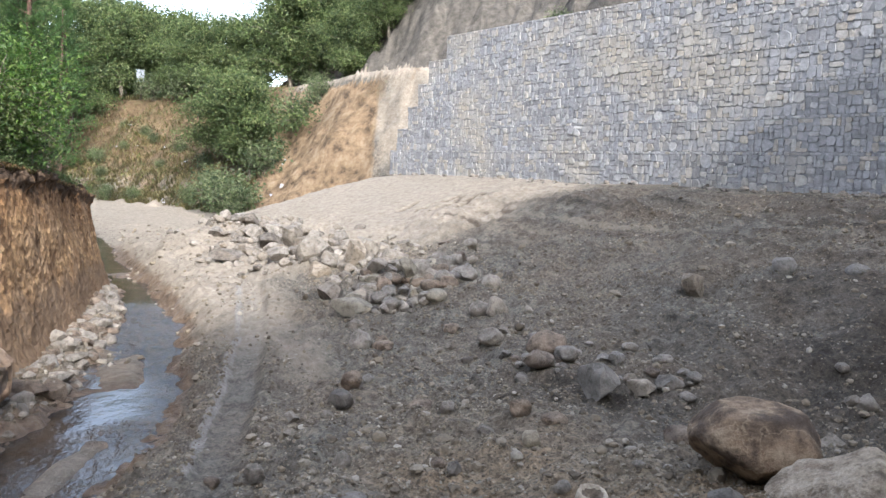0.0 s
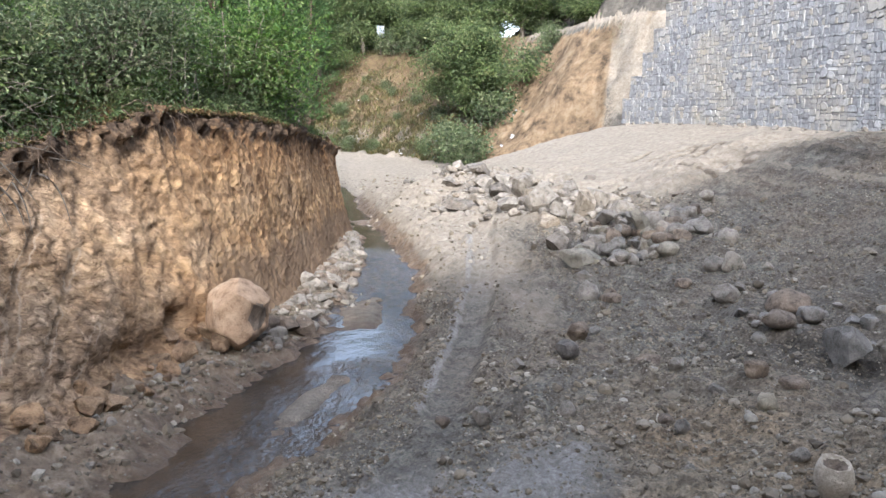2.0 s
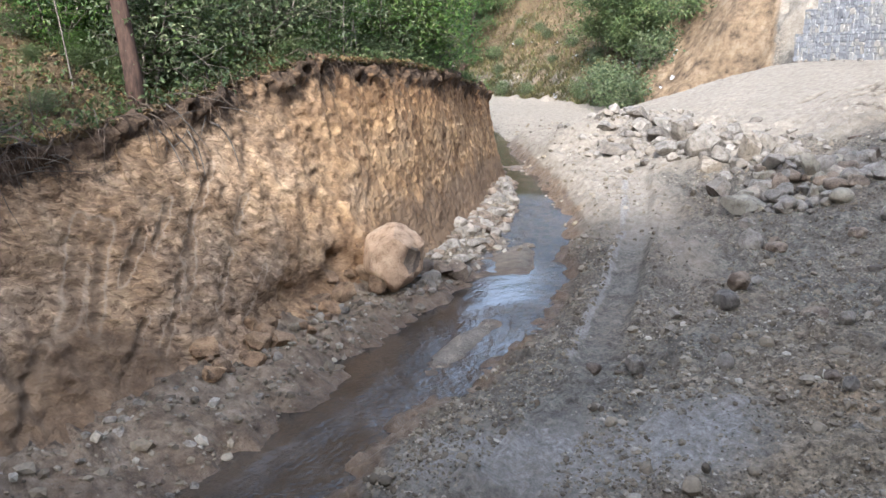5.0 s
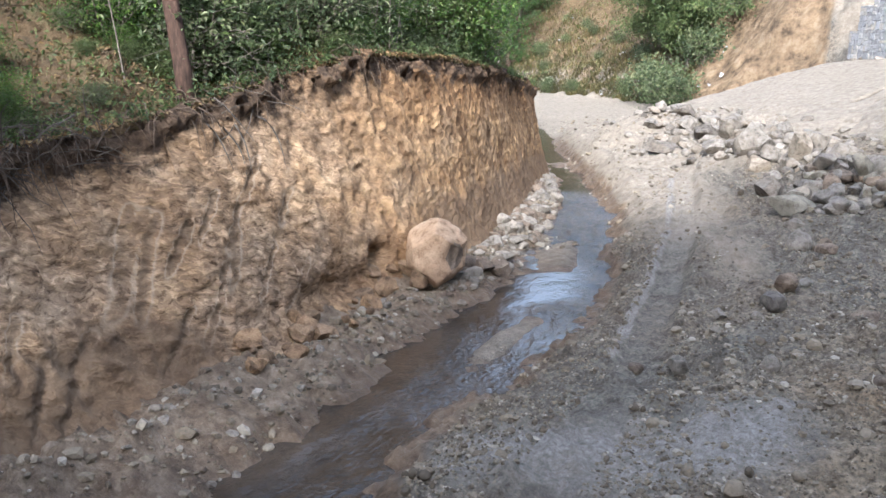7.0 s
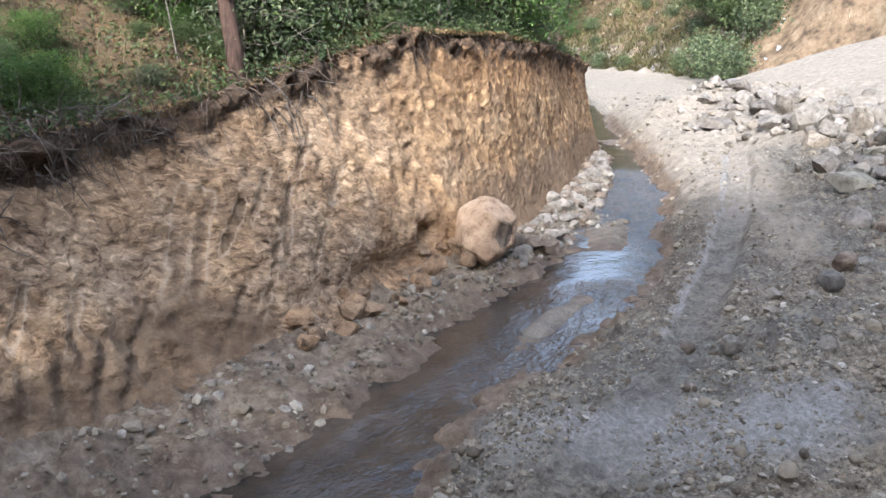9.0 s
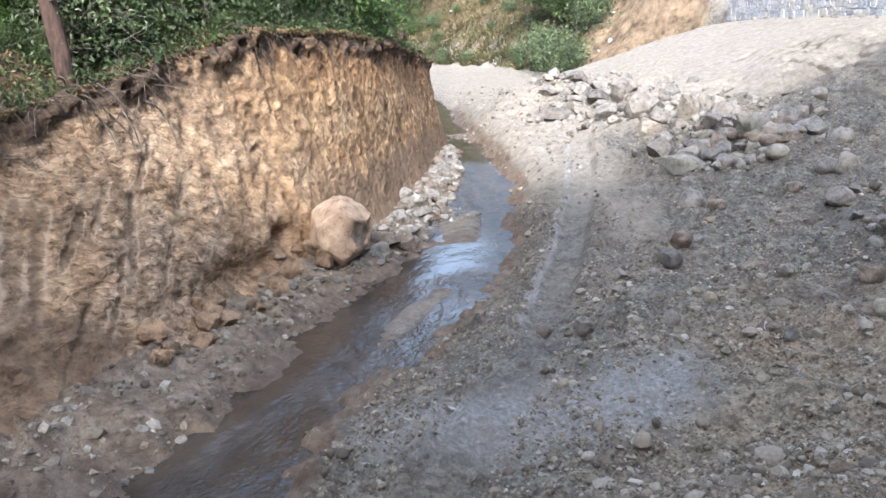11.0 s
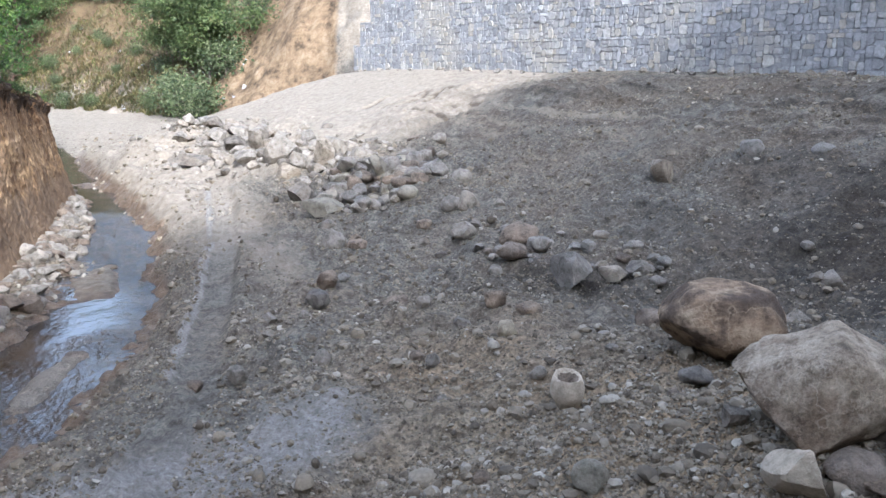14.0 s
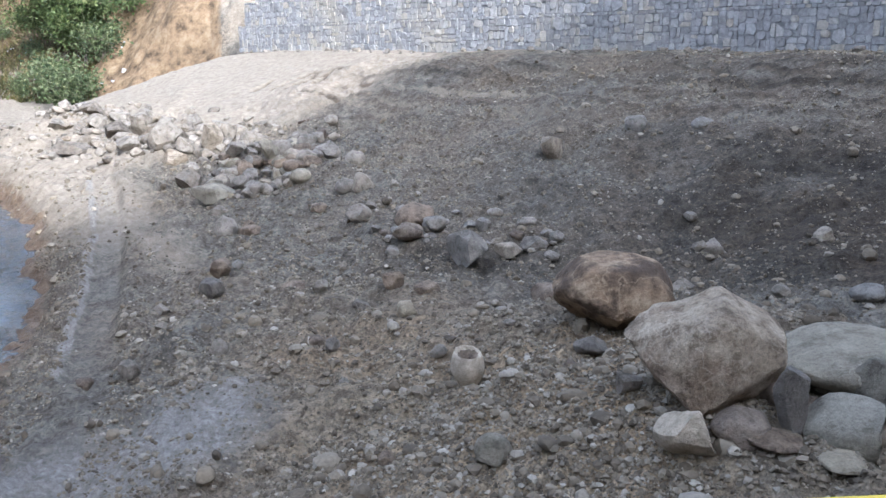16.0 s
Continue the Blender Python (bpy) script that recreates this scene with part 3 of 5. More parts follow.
    litter = smooth(behind - lean, 0.1, 0.5) + (up > 6) + 0.75 * smooth(q, 0.5, 3) * (1 - smooth(x, -16, -9)) + 0.62 * onhill * smooth(z, 6.2, 8.4) * (up <= 0) * smooth(fbm(x * 0.4, y * 0.4, 1.0), -0.6, 0.3) + smooth(back, 3, 8)
    return z, dict(tan=tan, powder=powder, wet=np.clip(wet, 0, 1), orange=np.clip(orange, 0, 1), grey=grey, mud=mudflat, moist_shade=moist_shade, loam=loam, litter=np.clip(litter, 0, 1))


def ground_z(x, y):
    return float(land(np.array([x]), np.array([y]))[0][0])


def shelf_z(x, y):
    """Height on top of the cut bank, out to its very edge."""
    return np.maximum(land(x, y)[0], np.interp(y, FOOT_Y, TOP_Z))


# ---- building helpers ----
def part(name, mesh, material, parent=None, label="", place=None):
    ob = new(name, mesh)
    if material and not mesh.materials:
        mesh.materials.append(material)
    if parent:
        ob.parent = parent
    if place is not None:
        ob.matrix_basis = place
    if label:
        ob["label"] = label
    return ob


def mesh_from(name, verts, faces, smooth_faces=True, sharp=None):
    me = bpy.data.meshes.new(name)
    me.from_pydata([tuple(v) for v in verts], [], [tuple(int(i) for i in fc) for fc in faces])
    me.polygons.foreach_set("use_smooth", [smooth_faces] * len(me.polygons))
    if sharp:
        me.set_sharp_from_angle(angle=radians(sharp))
    me.update()
    return me


def ico(sub):
    bm = bmesh.new()
    bmesh.ops.create_icosphere(bm, subdivisions=sub, radius=1.0)
    v = np.array([p.co[:] for p in bm.verts])
    fc = np.array([[q.index for q in p.verts] for p in bm.faces])
    bm.free()
    return v, fc


ICO = {k: ico(k) for k in (1, 2, 3, 4)}
ICO[0] = (np.array([(1, 0, 0), (-1, 0, 0), (0, 1, 0), (0, -1, 0), (0, 0, 1), (0, 0, -1)], float), np.array([(0, 2, 4), (2, 1, 4), (1, 3, 4), (3, 0, 4), (2, 0, 5), (1, 2, 5), (3, 1, 5), (0, 3, 5)]))


def rock_mesh(name, seed, sub=3, cuts=9, lump=0.12, fine=0.03, bite=(0.55, 0.9), sharp=32):
    rng = np.random.default_rng(seed)
    v, fc = ICO[sub]
    v = v.copy()
    for _ in range(cuts):
        n = rng.normal(size=3)
        n /= np.linalg.norm(n)
        d = rng.uniform(*bite)
        over = np.clip(v @ n - d, 0, None)
        v -= over[:, None] * n
    o = rng.uniform(0, 50, 3)
    dirs = v / np.linalg.norm(v, axis=1)[:, None]
    v = v + dirs * (lump * fbm(v[:, 0] * 1.3 + o[0], v[:, 1] * 1.3 + o[1], v[:, 2] * 1.3 + o[2], 2))[:, None]
    v = v + dirs * (fine * fbm(v[:, 0] * 5 + o[1], v[:, 1] * 5 + o[2], v[:, 2] * 5 + o[0], 3))[:, None]
    v -= (v.max(0) + v.min(0)) / 2
    v *= 0.9 / np.abs(v).max(0)
    return mesh_from(name, v, fc, True, sharp)


def tube_data(path, radii, sides=7):
    """Vertices and faces of a tube along a path."""
    path = [Vector(p) for p in path]
    vs, fs = [], []
    for i, p in enumerate(path):
        d = (path[min(i + 1, len(path) - 1)] - path[max(i - 1, 0)]).normalized()
        a = d.orthogonal().normalized()
        b = d.cross(a)
        for k in range(sides):
            t = 2 * math.pi * k / sides
            vs.append(p + (a * math.cos(t) + b * math.sin(t)) * radii[i])
    for i in range(len(path) - 1):
        for k in range(sides):
            k2 = (k + 1) % sides
            fs.append((i * sides + k, i * sides + k2, (i + 1) * sides + k2, (i + 1) * sides + k))
    fs.append(tuple(range(sides))[::-1])
    fs.append(tuple((len(path) - 1) * sides + k for k in range(sides)))
    return vs, fs


def merged(name, chunks, sharp=None):
    vs, fs = [], []
    for v, f in chunks:
        o = len(vs)
        vs.extend(v)
        fs.extend(tuple(i + o for i in q) for q in f)
    return mesh_from(name, vs, fs, True, sharp)


def leaves(name, centres, size, rng, up=0.4, ratio=0.5, fold=0.25):
    """One mesh of many folded leaves at the centres."""
    n = len(centres)
    nrm = rng.normal(size=(n, 3))
    nrm[:, 2] += up * 2
    nrm /= np.linalg.norm(nrm, axis=1)[:, None]
    t = np.cross(nrm, rng.normal(size=(n, 3)))
    t /= np.linalg.norm(t, axis=1)[:, None]
    b = np.cross(nrm, t)
    ln = (size * rng.uniform(0.6, 1.35, n))[:, None]
    wd = ln * ratio
    c = np.asarray(centres)
    v = np.stack([c - t * ln / 2, c + b * wd / 2 + nrm * ln * fold * 0.4, c + t * ln / 2 - nrm * ln * fold, c - b * wd / 2 + nrm * ln * fold * 0.4], 1).reshape(-1, 3)
    f = np.arange(n * 4).reshape(n, 4)
    return mesh_from(name, v, f, False)


def blades(name, bases, heights, rng, lean=0.5, width=0.012):
    """Grass or needle blades: two-segment strips."""
    n = len(bases)
    c = np.asarray(bases)
    h = np.asarray(heights)[:, None]
    d = rng.normal(size=(n, 3))
    d[:, 2] = 0
    d /= np.linalg.norm(d, axis=1)[:, None]
    side = np.stack([-d[:, 1], d[:, 0], np.zeros(n)], 1) * width
    mid = c + d * h * lean * 0.3 + np.array([0, 0, 1]) * h * 0.6
    tip = c + d * h * lean + np.array([0, 0, 1]) * h * rng.uniform(0.65, 1, (n, 1))
    v = np.stack([c - side, c + side, mid + side * 0.8, mid - side * 0.8, tip], 1).reshape(-1, 3)
    o = np.arange(n)[:, None] * 5
    f = [tuple(q) for q in (o + np.array([0, 1, 2, 3]))] + [tuple(q) for q in (o + np.array([3, 2, 4]))]
    return mesh_from(name, v, f, False)


# ---- the ground, one sheet ----
def lines(dense, start, end, first):
    """Grid lines: the dense ones and ever wider ones out to both ends."""
    lo, hi, st = [dense[0]], [dense[-1]], first
    while lo[-1] > start:
        lo.append(lo[-1] - st)
        st *= 1.16
    st = first
    while hi[-1] < end:
        hi.append(hi[-1] + st)
        st *= 1.16
    return np.array(sorted(lo[1:]) + list(dense) + hi[1:])


gx = lines(np.concatenate([np.arange(-30, -11, 0.32), np.arange(-11, -5, 0.1), np.arange(-5, 6.2, 0.06), np.arange(6.2, 15, 0.16)]), -900, 900, 0.35)
gy = lines(np.concatenate([np.arange(2.5, 12, 0.055), np.arange(12, 33, 0.1), np.arange(33, 56, 0.2)]), -900, 900, 0.3)
GX, GY = np.meshgrid(gx, gy)
gz, soils = land(GX.ravel(), GY.ravel())
nx, ny = len(gx), len(gy)
idx = np.arange(nx * ny).reshape(ny, nx)
quads = np.stack([idx[:-1, :-1], idx[:-1, 1:], idx[1:, 1:], idx[1:, :-1]], -1).reshape(-1, 4)
ground_mesh = mesh_from("ground", np.stack([GX.ravel(), GY.ravel(), gz], 1), quads)
for soil, amount in soils.items():
    ground_mesh.attributes.new(soil, "FLOAT", "POINT").data.foreach_set("value", amount.astype(np.float32))
ground = part("ground", ground_mesh, GROUND)
tagged(ground, "grey-brown gravel, pale dirt and wooded slopes of a ravine", "ground", kind="structure")

# ---- the stream's water ----
wy = np.concatenate([np.arange(-6, 4, 0.2), np.arange(4, 22, 0.045), np.arange(22, 46, 0.12)])
wu = np.linspace(-1, 1, 49)
WY, WU = np.meshgrid(wy, wu, indexing="ij")
wx = np.interp(WY, STREAM_Y, STREAM_X) + WU * (np.interp(WY, STREAM_Y, STREAM_W) * 1.3 + 0.35)
riffle = 0.15 + 0.3 * (1 - smooth(WY, 10, 12)) * smooth(WU, -0.7, -0.2) + 0.9 * smooth(WU + 0.3 * vnoise(WY * 1.3, 2.0), -0.15, 0.4) * smooth(-np.abs(WY - 14.5), -4.0, -2.0) + 0.9 * smooth(-np.abs(WY - 19), -4, -1.5) + 0.45 * smooth(vnoise(wx * 2.2, WY * 0.5), -0.1, 0.5) * (1 - smooth(WY, 9, 11))
riffle = np.clip(riffle, 0, 1)
waves = fbm(wx * 3.2 + 0.8 * WY, WY * 1.9, 1.0, 3) + 0.5 * vnoise(wx * 9.0, WY * 6.0, 4.0)
wz = 0.014 * np.clip(WY - 12, 0, 60) - 0.03 + riffle * 0.026 * waves
wi = np.arange(wx.size).reshape(wx.shape)
wq = np.stack([wi[:-1, :-1], wi[:-1, 1:], wi[1:, 1:], wi[1:, :-1]], -1).reshape(-1, 4)
water_mesh = mesh_from("water", np.stack([wx.ravel(), WY.ravel(), wz.ravel()], 1), wq)
water_mesh.attributes.new("riffle", "FLOAT", "POINT").data.foreach_set("value", riffle.ravel().astype(np.float32))
tagged(part("water", water_mesh, WATER), "shallow muddy stream reflecting the sky", "stream", kind="structure")


# ---- the cut bank ----
def cut_bank():
    """The steep cut face along the stream, with its dark topsoil edge."""
    ys = np.concatenate([np.concatenate([np.arange(-8, 2.5, 0.2), np.arange(2.5, 25, 0.05)])])
    px = list(np.interp(ys, FOOT_Y, FOOT_X))
    py = list(ys)
    # round the far corner
    for a in np.linspace(0, 1, 60)[1:]:
        yy = 25 + a * 9
        px.append(float(np.interp(yy, FOOT_Y, FOOT_X)))
        py.append(yy)
    for _ in range(3):
        px[1:-1] = [(px[i - 1] + 2 * px[i] + px[i + 1]) / 4 for i in range(1, len(px) - 1)]
    px, py = np.array(px), np.array(py)
    tx, ty = np.gradient(px), np.gradient(py)
    ln = np.hypot(tx, ty)
    nx_, ny_ = -ty / ln, tx / ln  # into the bank
    run = np.cumsum(np.hypot(np.diff(px, prepend=px[0]), np.diff(py, prepend=py[0])))
    rows = 96
    v = np.linspace(0, 1, rows)
    topz = np.interp(py, FOOT_Y, TOP_Z) + 0.02 + 0.1 * vnoise(run * 0.8, 2) + 0.08 * vnoise(run * 2.7, 5) + 0.04 * vnoise(run * 7, 9)
    foot = np.array([land(np.array([a + b * 0.1]), np.array([c]), False)[0][0] for a, b, c in zip(px, nx_, py)]) - 0.25
    lean = np.interp(py, LEAN_Y, LEAN)
    U, V = np.meshgrid(run, v, indexing="ij")
    prof = np.interp(v, (0, 0.06, 0.15, 0.5, 0.85, 0.94, 1), (-0.3, -0.1, 0.1, 0.5, 0.86, 0.92, 1.0))
    back = lean[:, None] * prof[None, :]
    Z = foot[:, None] + (topz - foot)[:, None] * V
    # relief: lumps, clawed grooves, chips and a ragged top
    far = smooth(py, 11, 15)[:, None]
    rng = random.Random(77)
    grooves = np.zeros_like(Z)
    for k in range(22):
        y0, z0 = rng.uniform(4.2, 10.2), rng.uniform(1.0, 2.7)
        long, slant = rng.uniform(0.6, 1.5), rng.uniform(0.5, 1.15)
        wide, deep = rng.uniform(0.045, 0.09), rng.uniform(0.4, 1.0)
        d = py[:, None] - (y0 - slant * (z0 - Z))
        run_z = smooth(z0 - Z, 0, 0.15) * (1 - smooth(z0 - Z, long - 0.3, long))
        grooves = np.maximum(grooves, deep * run_z * np.exp(-(d / wide) ** 2))
    relief = 0.06 * fbm(U * 0.6, Z * 0.7, 1.0, 2) + (0.045 - 0.025 * far) * fbm(U * 1.9, Z * 1.9, 9.0, 3) + 0.07 * grooves
    flakes = np.abs(vnoise(U * 4.2 + 1.5 * Z, Z * 4.6, 5.0)) + 0.7 * np.abs(vnoise(U * 8.5 - 2 * Z, Z * 9.5, 8.0))
    straws = np.abs(vnoise(U * 3.6 + 0.5 * Z, Z * 2.4, 2.0)) + 0.6 * np.abs(vnoise(U * 8.0, Z * 5.0, 3.0))
    relief = relief + 0.06 * flakes * (1 - far) + 0.014 * straws * far + 0.018 * vnoise(U * 17, Z * 14, 3.0)
    hollow = 0.32 * np.exp(-((py - 9.9) / 1.5) ** 2)[:, None] * np.exp(-((Z - 0.5) / 0.33) ** 2) + 0.45 * np.exp(-((py - 11.2) / 0.22) ** 2)[:, None] * np.exp(-((Z - 0.8) / 0.16) ** 2)
    lip = 0.12 * smooth(V, 0.9, 0.97) * (0.2 + vnoise(U * 1.7, 3.3) + vnoise(U * 5.0, Z * 4) + 0.8 * vnoise(U * 11.0, Z * 9))
    # the turf hangs over an undercut at the near end
    overhang = (1 - smooth(py, 5.6, 7.0))[:, None] * (0.12 * smooth(V, 0.9, 0.96) - 0.16 * np.exp(-((V - 0.87) / 0.06) ** 2))
    back = back + relief * smooth(V, 0.0, 0.08) * (1 - 0.5 * smooth(V, 0.9, 1)) + hollow - lip - overhang
    X = px[:, None] + nx_[:, None] * back
    Y = py[:, None] + ny_[:, None] * back
    # a turf shelf that runs back from the edge
    shelf = 4
    for k in range(1, shelf + 1):
        b = back[:, -1] + 0.16 * k ** 1.3
        sx, sy = px + nx_ * b, py + ny_ * b
        lz = land(sx, sy)[0]
        t = smooth(k / shelf, 0, 1)
        X, Y = np.column_stack([X, sx]), np.column_stack([Y, sy])
        Z = np.column_stack([Z, Z[:, rows - 1] * (1 - t) + (lz - 0.05) * t + 0.05 * vnoise(run * 3, k)])
    ids = np.arange(X.size).reshape(X.shape)
    q = np.stack([ids[:-1, :-1], ids[1:, :-1], ids[1:, 1:], ids[:-1, 1:]], -1).reshape(-1, 4)[:, ::-1]
    me = mesh_from("cut_bank", np.stack([X.ravel(), Y.ravel(), Z.ravel()], 1), q)
    rise = 0.5 * np.column_stack([V, np.ones((len(px), shelf))]) + 0.03 * (1 - smooth(py, 6.0, 8.5))[:, None]
    damp = 0.8 * np.exp(-((V - 0.12) / 0.3) ** 2) * smooth(py, 11, 14)[:, None]
    damp = damp + 1.1 * np.exp(-((V - 0.1) / 0.28) ** 2) * (1 - smooth(py, 6, 7.8))[:, None] + 0.25 * np.exp(-((V - 0.12) / 0.12) ** 2)
    damp = np.column_stack([damp, np.zeros((len(px), shelf))])
    me.attributes.new("rise", "FLOAT", "POINT").data.foreach_set("value", rise.ravel().astype(np.float32))
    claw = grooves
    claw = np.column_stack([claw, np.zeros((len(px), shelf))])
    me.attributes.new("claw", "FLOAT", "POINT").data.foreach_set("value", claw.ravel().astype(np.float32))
    me.attributes.new("damp", "FLOAT", "POINT").data.foreach_set("value", damp.ravel().astype(np.float32))
    return me


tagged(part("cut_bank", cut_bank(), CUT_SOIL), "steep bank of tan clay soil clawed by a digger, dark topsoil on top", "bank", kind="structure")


# ---- the gabion wall ----
TIER_START = (0.0, 0.45, 1.2, 1.85, 2.5, 3.75)
WALL_END = 44.0


def stone_shape(rng, w, h, deep):
    """A roughly squared stone with chipped corners, its face towards +y."""
    cut = [rng.uniform(0.08, 0.4) * min(w, h) for _ in range(8)]
    x0, x1, z0, z1 = -w / 2, w / 2, -h / 2, h / 2
    ring = [(x0 + cut[0], z0), (x1 - cut[1], z0), (x1, z0 + cut[2]), (x1, z1 - cut[3]), (x1 - cut[4], z1), (x0 + cut[5], z1), (x0, z1 - cut[6]), (x0, z0 + cut[7])]
    ring = [(x + rng.uniform(-0.1, 0.1) * min(w, h), z + rng.uniform(-0.1, 0.1) * min(w, h)) for x, z in ring]
    tilt_x, tilt_z = rng.uniform(-0.08, 0.08), rng.uniform(-0.08, 0.08)
    vs = [(x, -deep, z) for x, z in ring]
    vs += [(x * 0.98, -0.02 + x * tilt_x + z * tilt_z, z * 0.98) for x, z in ring]
    vs += [(x * 0.95, 0.012 + x * tilt_x + z * tilt_z + rng.uniform(-0.008, 0.008), z * 0.94) for x, z in ring]
    fs = [(16, 17, 18, 19, 20, 21, 22, 23)]
    for a in (0, 8):
        fs += [(a + k, a + (k + 1) % 8, a + 8 + (k + 1) % 8, a + 8 + k) for k in range(8)]
    return vs, [f[::-1] for f in fs]


def basket_layout(rng, length, high):
    """Centres and sizes of the stones packed into one basket's face."""
    out, todo = [], [(0.0, 0.0, length, high - 0.09)]
    x = 0.0
    while x < length - 0.04:  # small stones that level the top
        w = min(rng.uniform(0.08, 0.24), length - x)
        out.append((x + w / 2, high - 0.045, w, 0.09))
        x += w
    while todo:
        x, z, w, h = todo.pop()
        most = rng.uniform(0.17, 0.42)
        if max(w, h) < most or (max(w, h) < 0.62 and min(w, h) < 0.16):
            out.append((x + w / 2, z + h / 2, w, h))
            continue
        k = rng.uniform(0.3, 0.7)
        if w > h * rng.uniform(0.6, 1.5):
            todo += [(x, z, w * k, h), (x + w * k, z, w * (1 - k), h)]
        else:
            todo += [(x, z, w, h * k), (x, z + h * k, w, h * (1 - k))]
    return out


def gabion_wall():
    wall = new("gabion_wall")
    wall.matrix_basis = Matrix.Translation((WALL_P[0], WALL_P[1], WALL_FOOT - 0.15))
    tagged(wall, "tall stepped retaining wall of wire baskets filled with grey stone", "retaining wall", kind="structure")
    rng = np.random.default_rng(5)
    turn = Matrix.Rotation(radians(-55), 4, "Z")  # local x runs along the wall
    for tier in range(6):
        s, first = TIER_START[tier], True
        while s < WALL_END:
            length = 1.3 if (first and tier % 2) else 2.0
            length += 0.15 if first else 0.0
            first = False
            # local y = +: into the hill, so faces look along -y
            base = turn @ Matrix.Translation((s, 0.1 * tier, tier * 1.0 + (0.15 if tier else 0)))
            high = 1.0 if tier else 1.15
            bm = bmesh.new()
            bmesh.ops.create_cube(bm, size=1.0, matrix=Matrix.Translation((length / 2, 0.56, high / 2)) @ Matrix.Diagonal((length - 0.01, 1.0, high - 0.012, 1)))
            me = bpy.data.meshes.new("basket")
            bm.to_mesh(me)
            bm.free()
            basket = part("basket", me, JOINT, wall, "", base)
            flip = Matrix.Rotation(math.pi, 4, "Z")
            near = 17 < s < 25 and tier < 2
            chunks = []
            for x, z, w, h in basket_layout(rng, length, high):
                vs, fs = stone_shape(rng, max(w - 0.01, 0.05), max(h - 0.01, 0.05), 0.1)
                m = Matrix.Translation((x, 0.045 + rng.uniform(-0.02, 0.02), z)) @ flip
                if near:
                    part("stone", mesh_from("stone", vs, fs, False), WALL_STONE, basket, "", m)
                else:
                    chunks.append(([m @ Vector(v) for v in vs], fs))
            if chunks:
                me = merged("stones", chunks)
                me.polygons.foreach_set("use_smooth", [False] * len(me.polygons))
                tagged(part("stones", me, WALL_STONE, basket), kind="stuff")
            s += length
    return wall


gabion_wall()

# ---- rocks ----
ROUND = [rock_mesh("stone_round", 100 + k, 3, 7, 0.12, 0.035, (0.66, 0.92), 42) for k in range(5)]
ANGULAR = [rock_mesh("stone_angular", 200 + k, 3, 12, 0.05, 0.035, (0.42, 0.8), 22) for k in range(7)]
SMOOTH = [rock_mesh("stone_smooth", 400 + k, 3, 8, 0.05, 0.02, (0.55, 0.9), 50) for k in range(4)]
KINDS = {
    "g": (ANGULAR, ROCK_GREY, "rough grey stone half sunk in the gravel"),
    "r": (ROUND, ROCK_GREY, "rounded grey cobble lying in the gravel"),
    "b": (ROUND, ROCK_BROWN, "rounded brown cobble lying in the gravel"),
    "t": (ANGULAR, ROCK_TAN, "pale tan broken stone lying on the slope"),
    "c": (ANGULAR, ROCK_CREAM, "pale cream stone with light veins beside the boulders"),
    "u": (SMOOTH, ROCK_BLUE, "smooth blue-grey river stone"),
    "a": (ANGULAR, ROCK_BLUE, "angular blue-grey stone lying in gravel"),
}
MESHES = {}


def put_rock(kind, x, y, wide, high=None, deep=None, turn=None, sink=0.3, rng=random, z=None, label="", name="stone", group="", fit=True):
    """A rock of that width on the ground."""
    shapes, mat, words = KINDS[kind]
    pick = rng.randrange(len(shapes))
    key = (kind, pick)
    if key not in MESHES:
        me = shapes[pick].copy()
        me.materials.append(mat)
        MESHES[key] = me
    high = wide * rng.uniform(0.6, 0.85) if high is None else high
    deep = wide * rng.uniform(0.75, 1.1) if deep is None else deep
    turn = rng.uniform(0, 360) if turn is None else turn
    dip = math.atan2(3.2, math.hypot(x, y))
    if fit:
        high = max(0.6 * high, (high - 0.55 * deep * math.sin(dip)) / math.cos(dip))
    if sink > 0.5:
        high = min(high, 0.68 * wide)
    full = high / (1 - sink * 0.5)
    far = math.hypot(x, y)
    x, y = x * (1 + 0.12 * deep / far), y * (1 + 0.12 * deep / far)
    base = ground_z(x, y) if z is None else z
    ob = new(name, MESHES[key])
    ob.matrix_basis = pose(x, y, base + full * (0.5 - sink * 0.5), 0, 0, turn) @ Matrix.Diagonal((wide / 1.8, deep / 1.8, full / 1.8, 1))
    tagged(ob, label or words, "stone", group)
    return ob


# boulders that stand out
def big_boulder(name, seed, x, y, size, turn, mat, label, cuts=7, lump=0.12, bite=(0.6, 0.9), sink=0.22, tilt=(0, 0), sharp=35):
    me = rock_mesh(name, seed, 4, cuts, lump, 0.022, bite, sharp)
    me.materials.append(mat)
    ob = new(name, me)
    w, d, h = size
    ob.matrix_basis = pose(x, y, ground_z(x, y) + h * (0.5 - sink), tilt[0], tilt[1], turn) @ Matrix.Diagonal((w / 1.8, d / 1.8, h / 1.8, 1))
    return tagged(ob, label, "boulder")


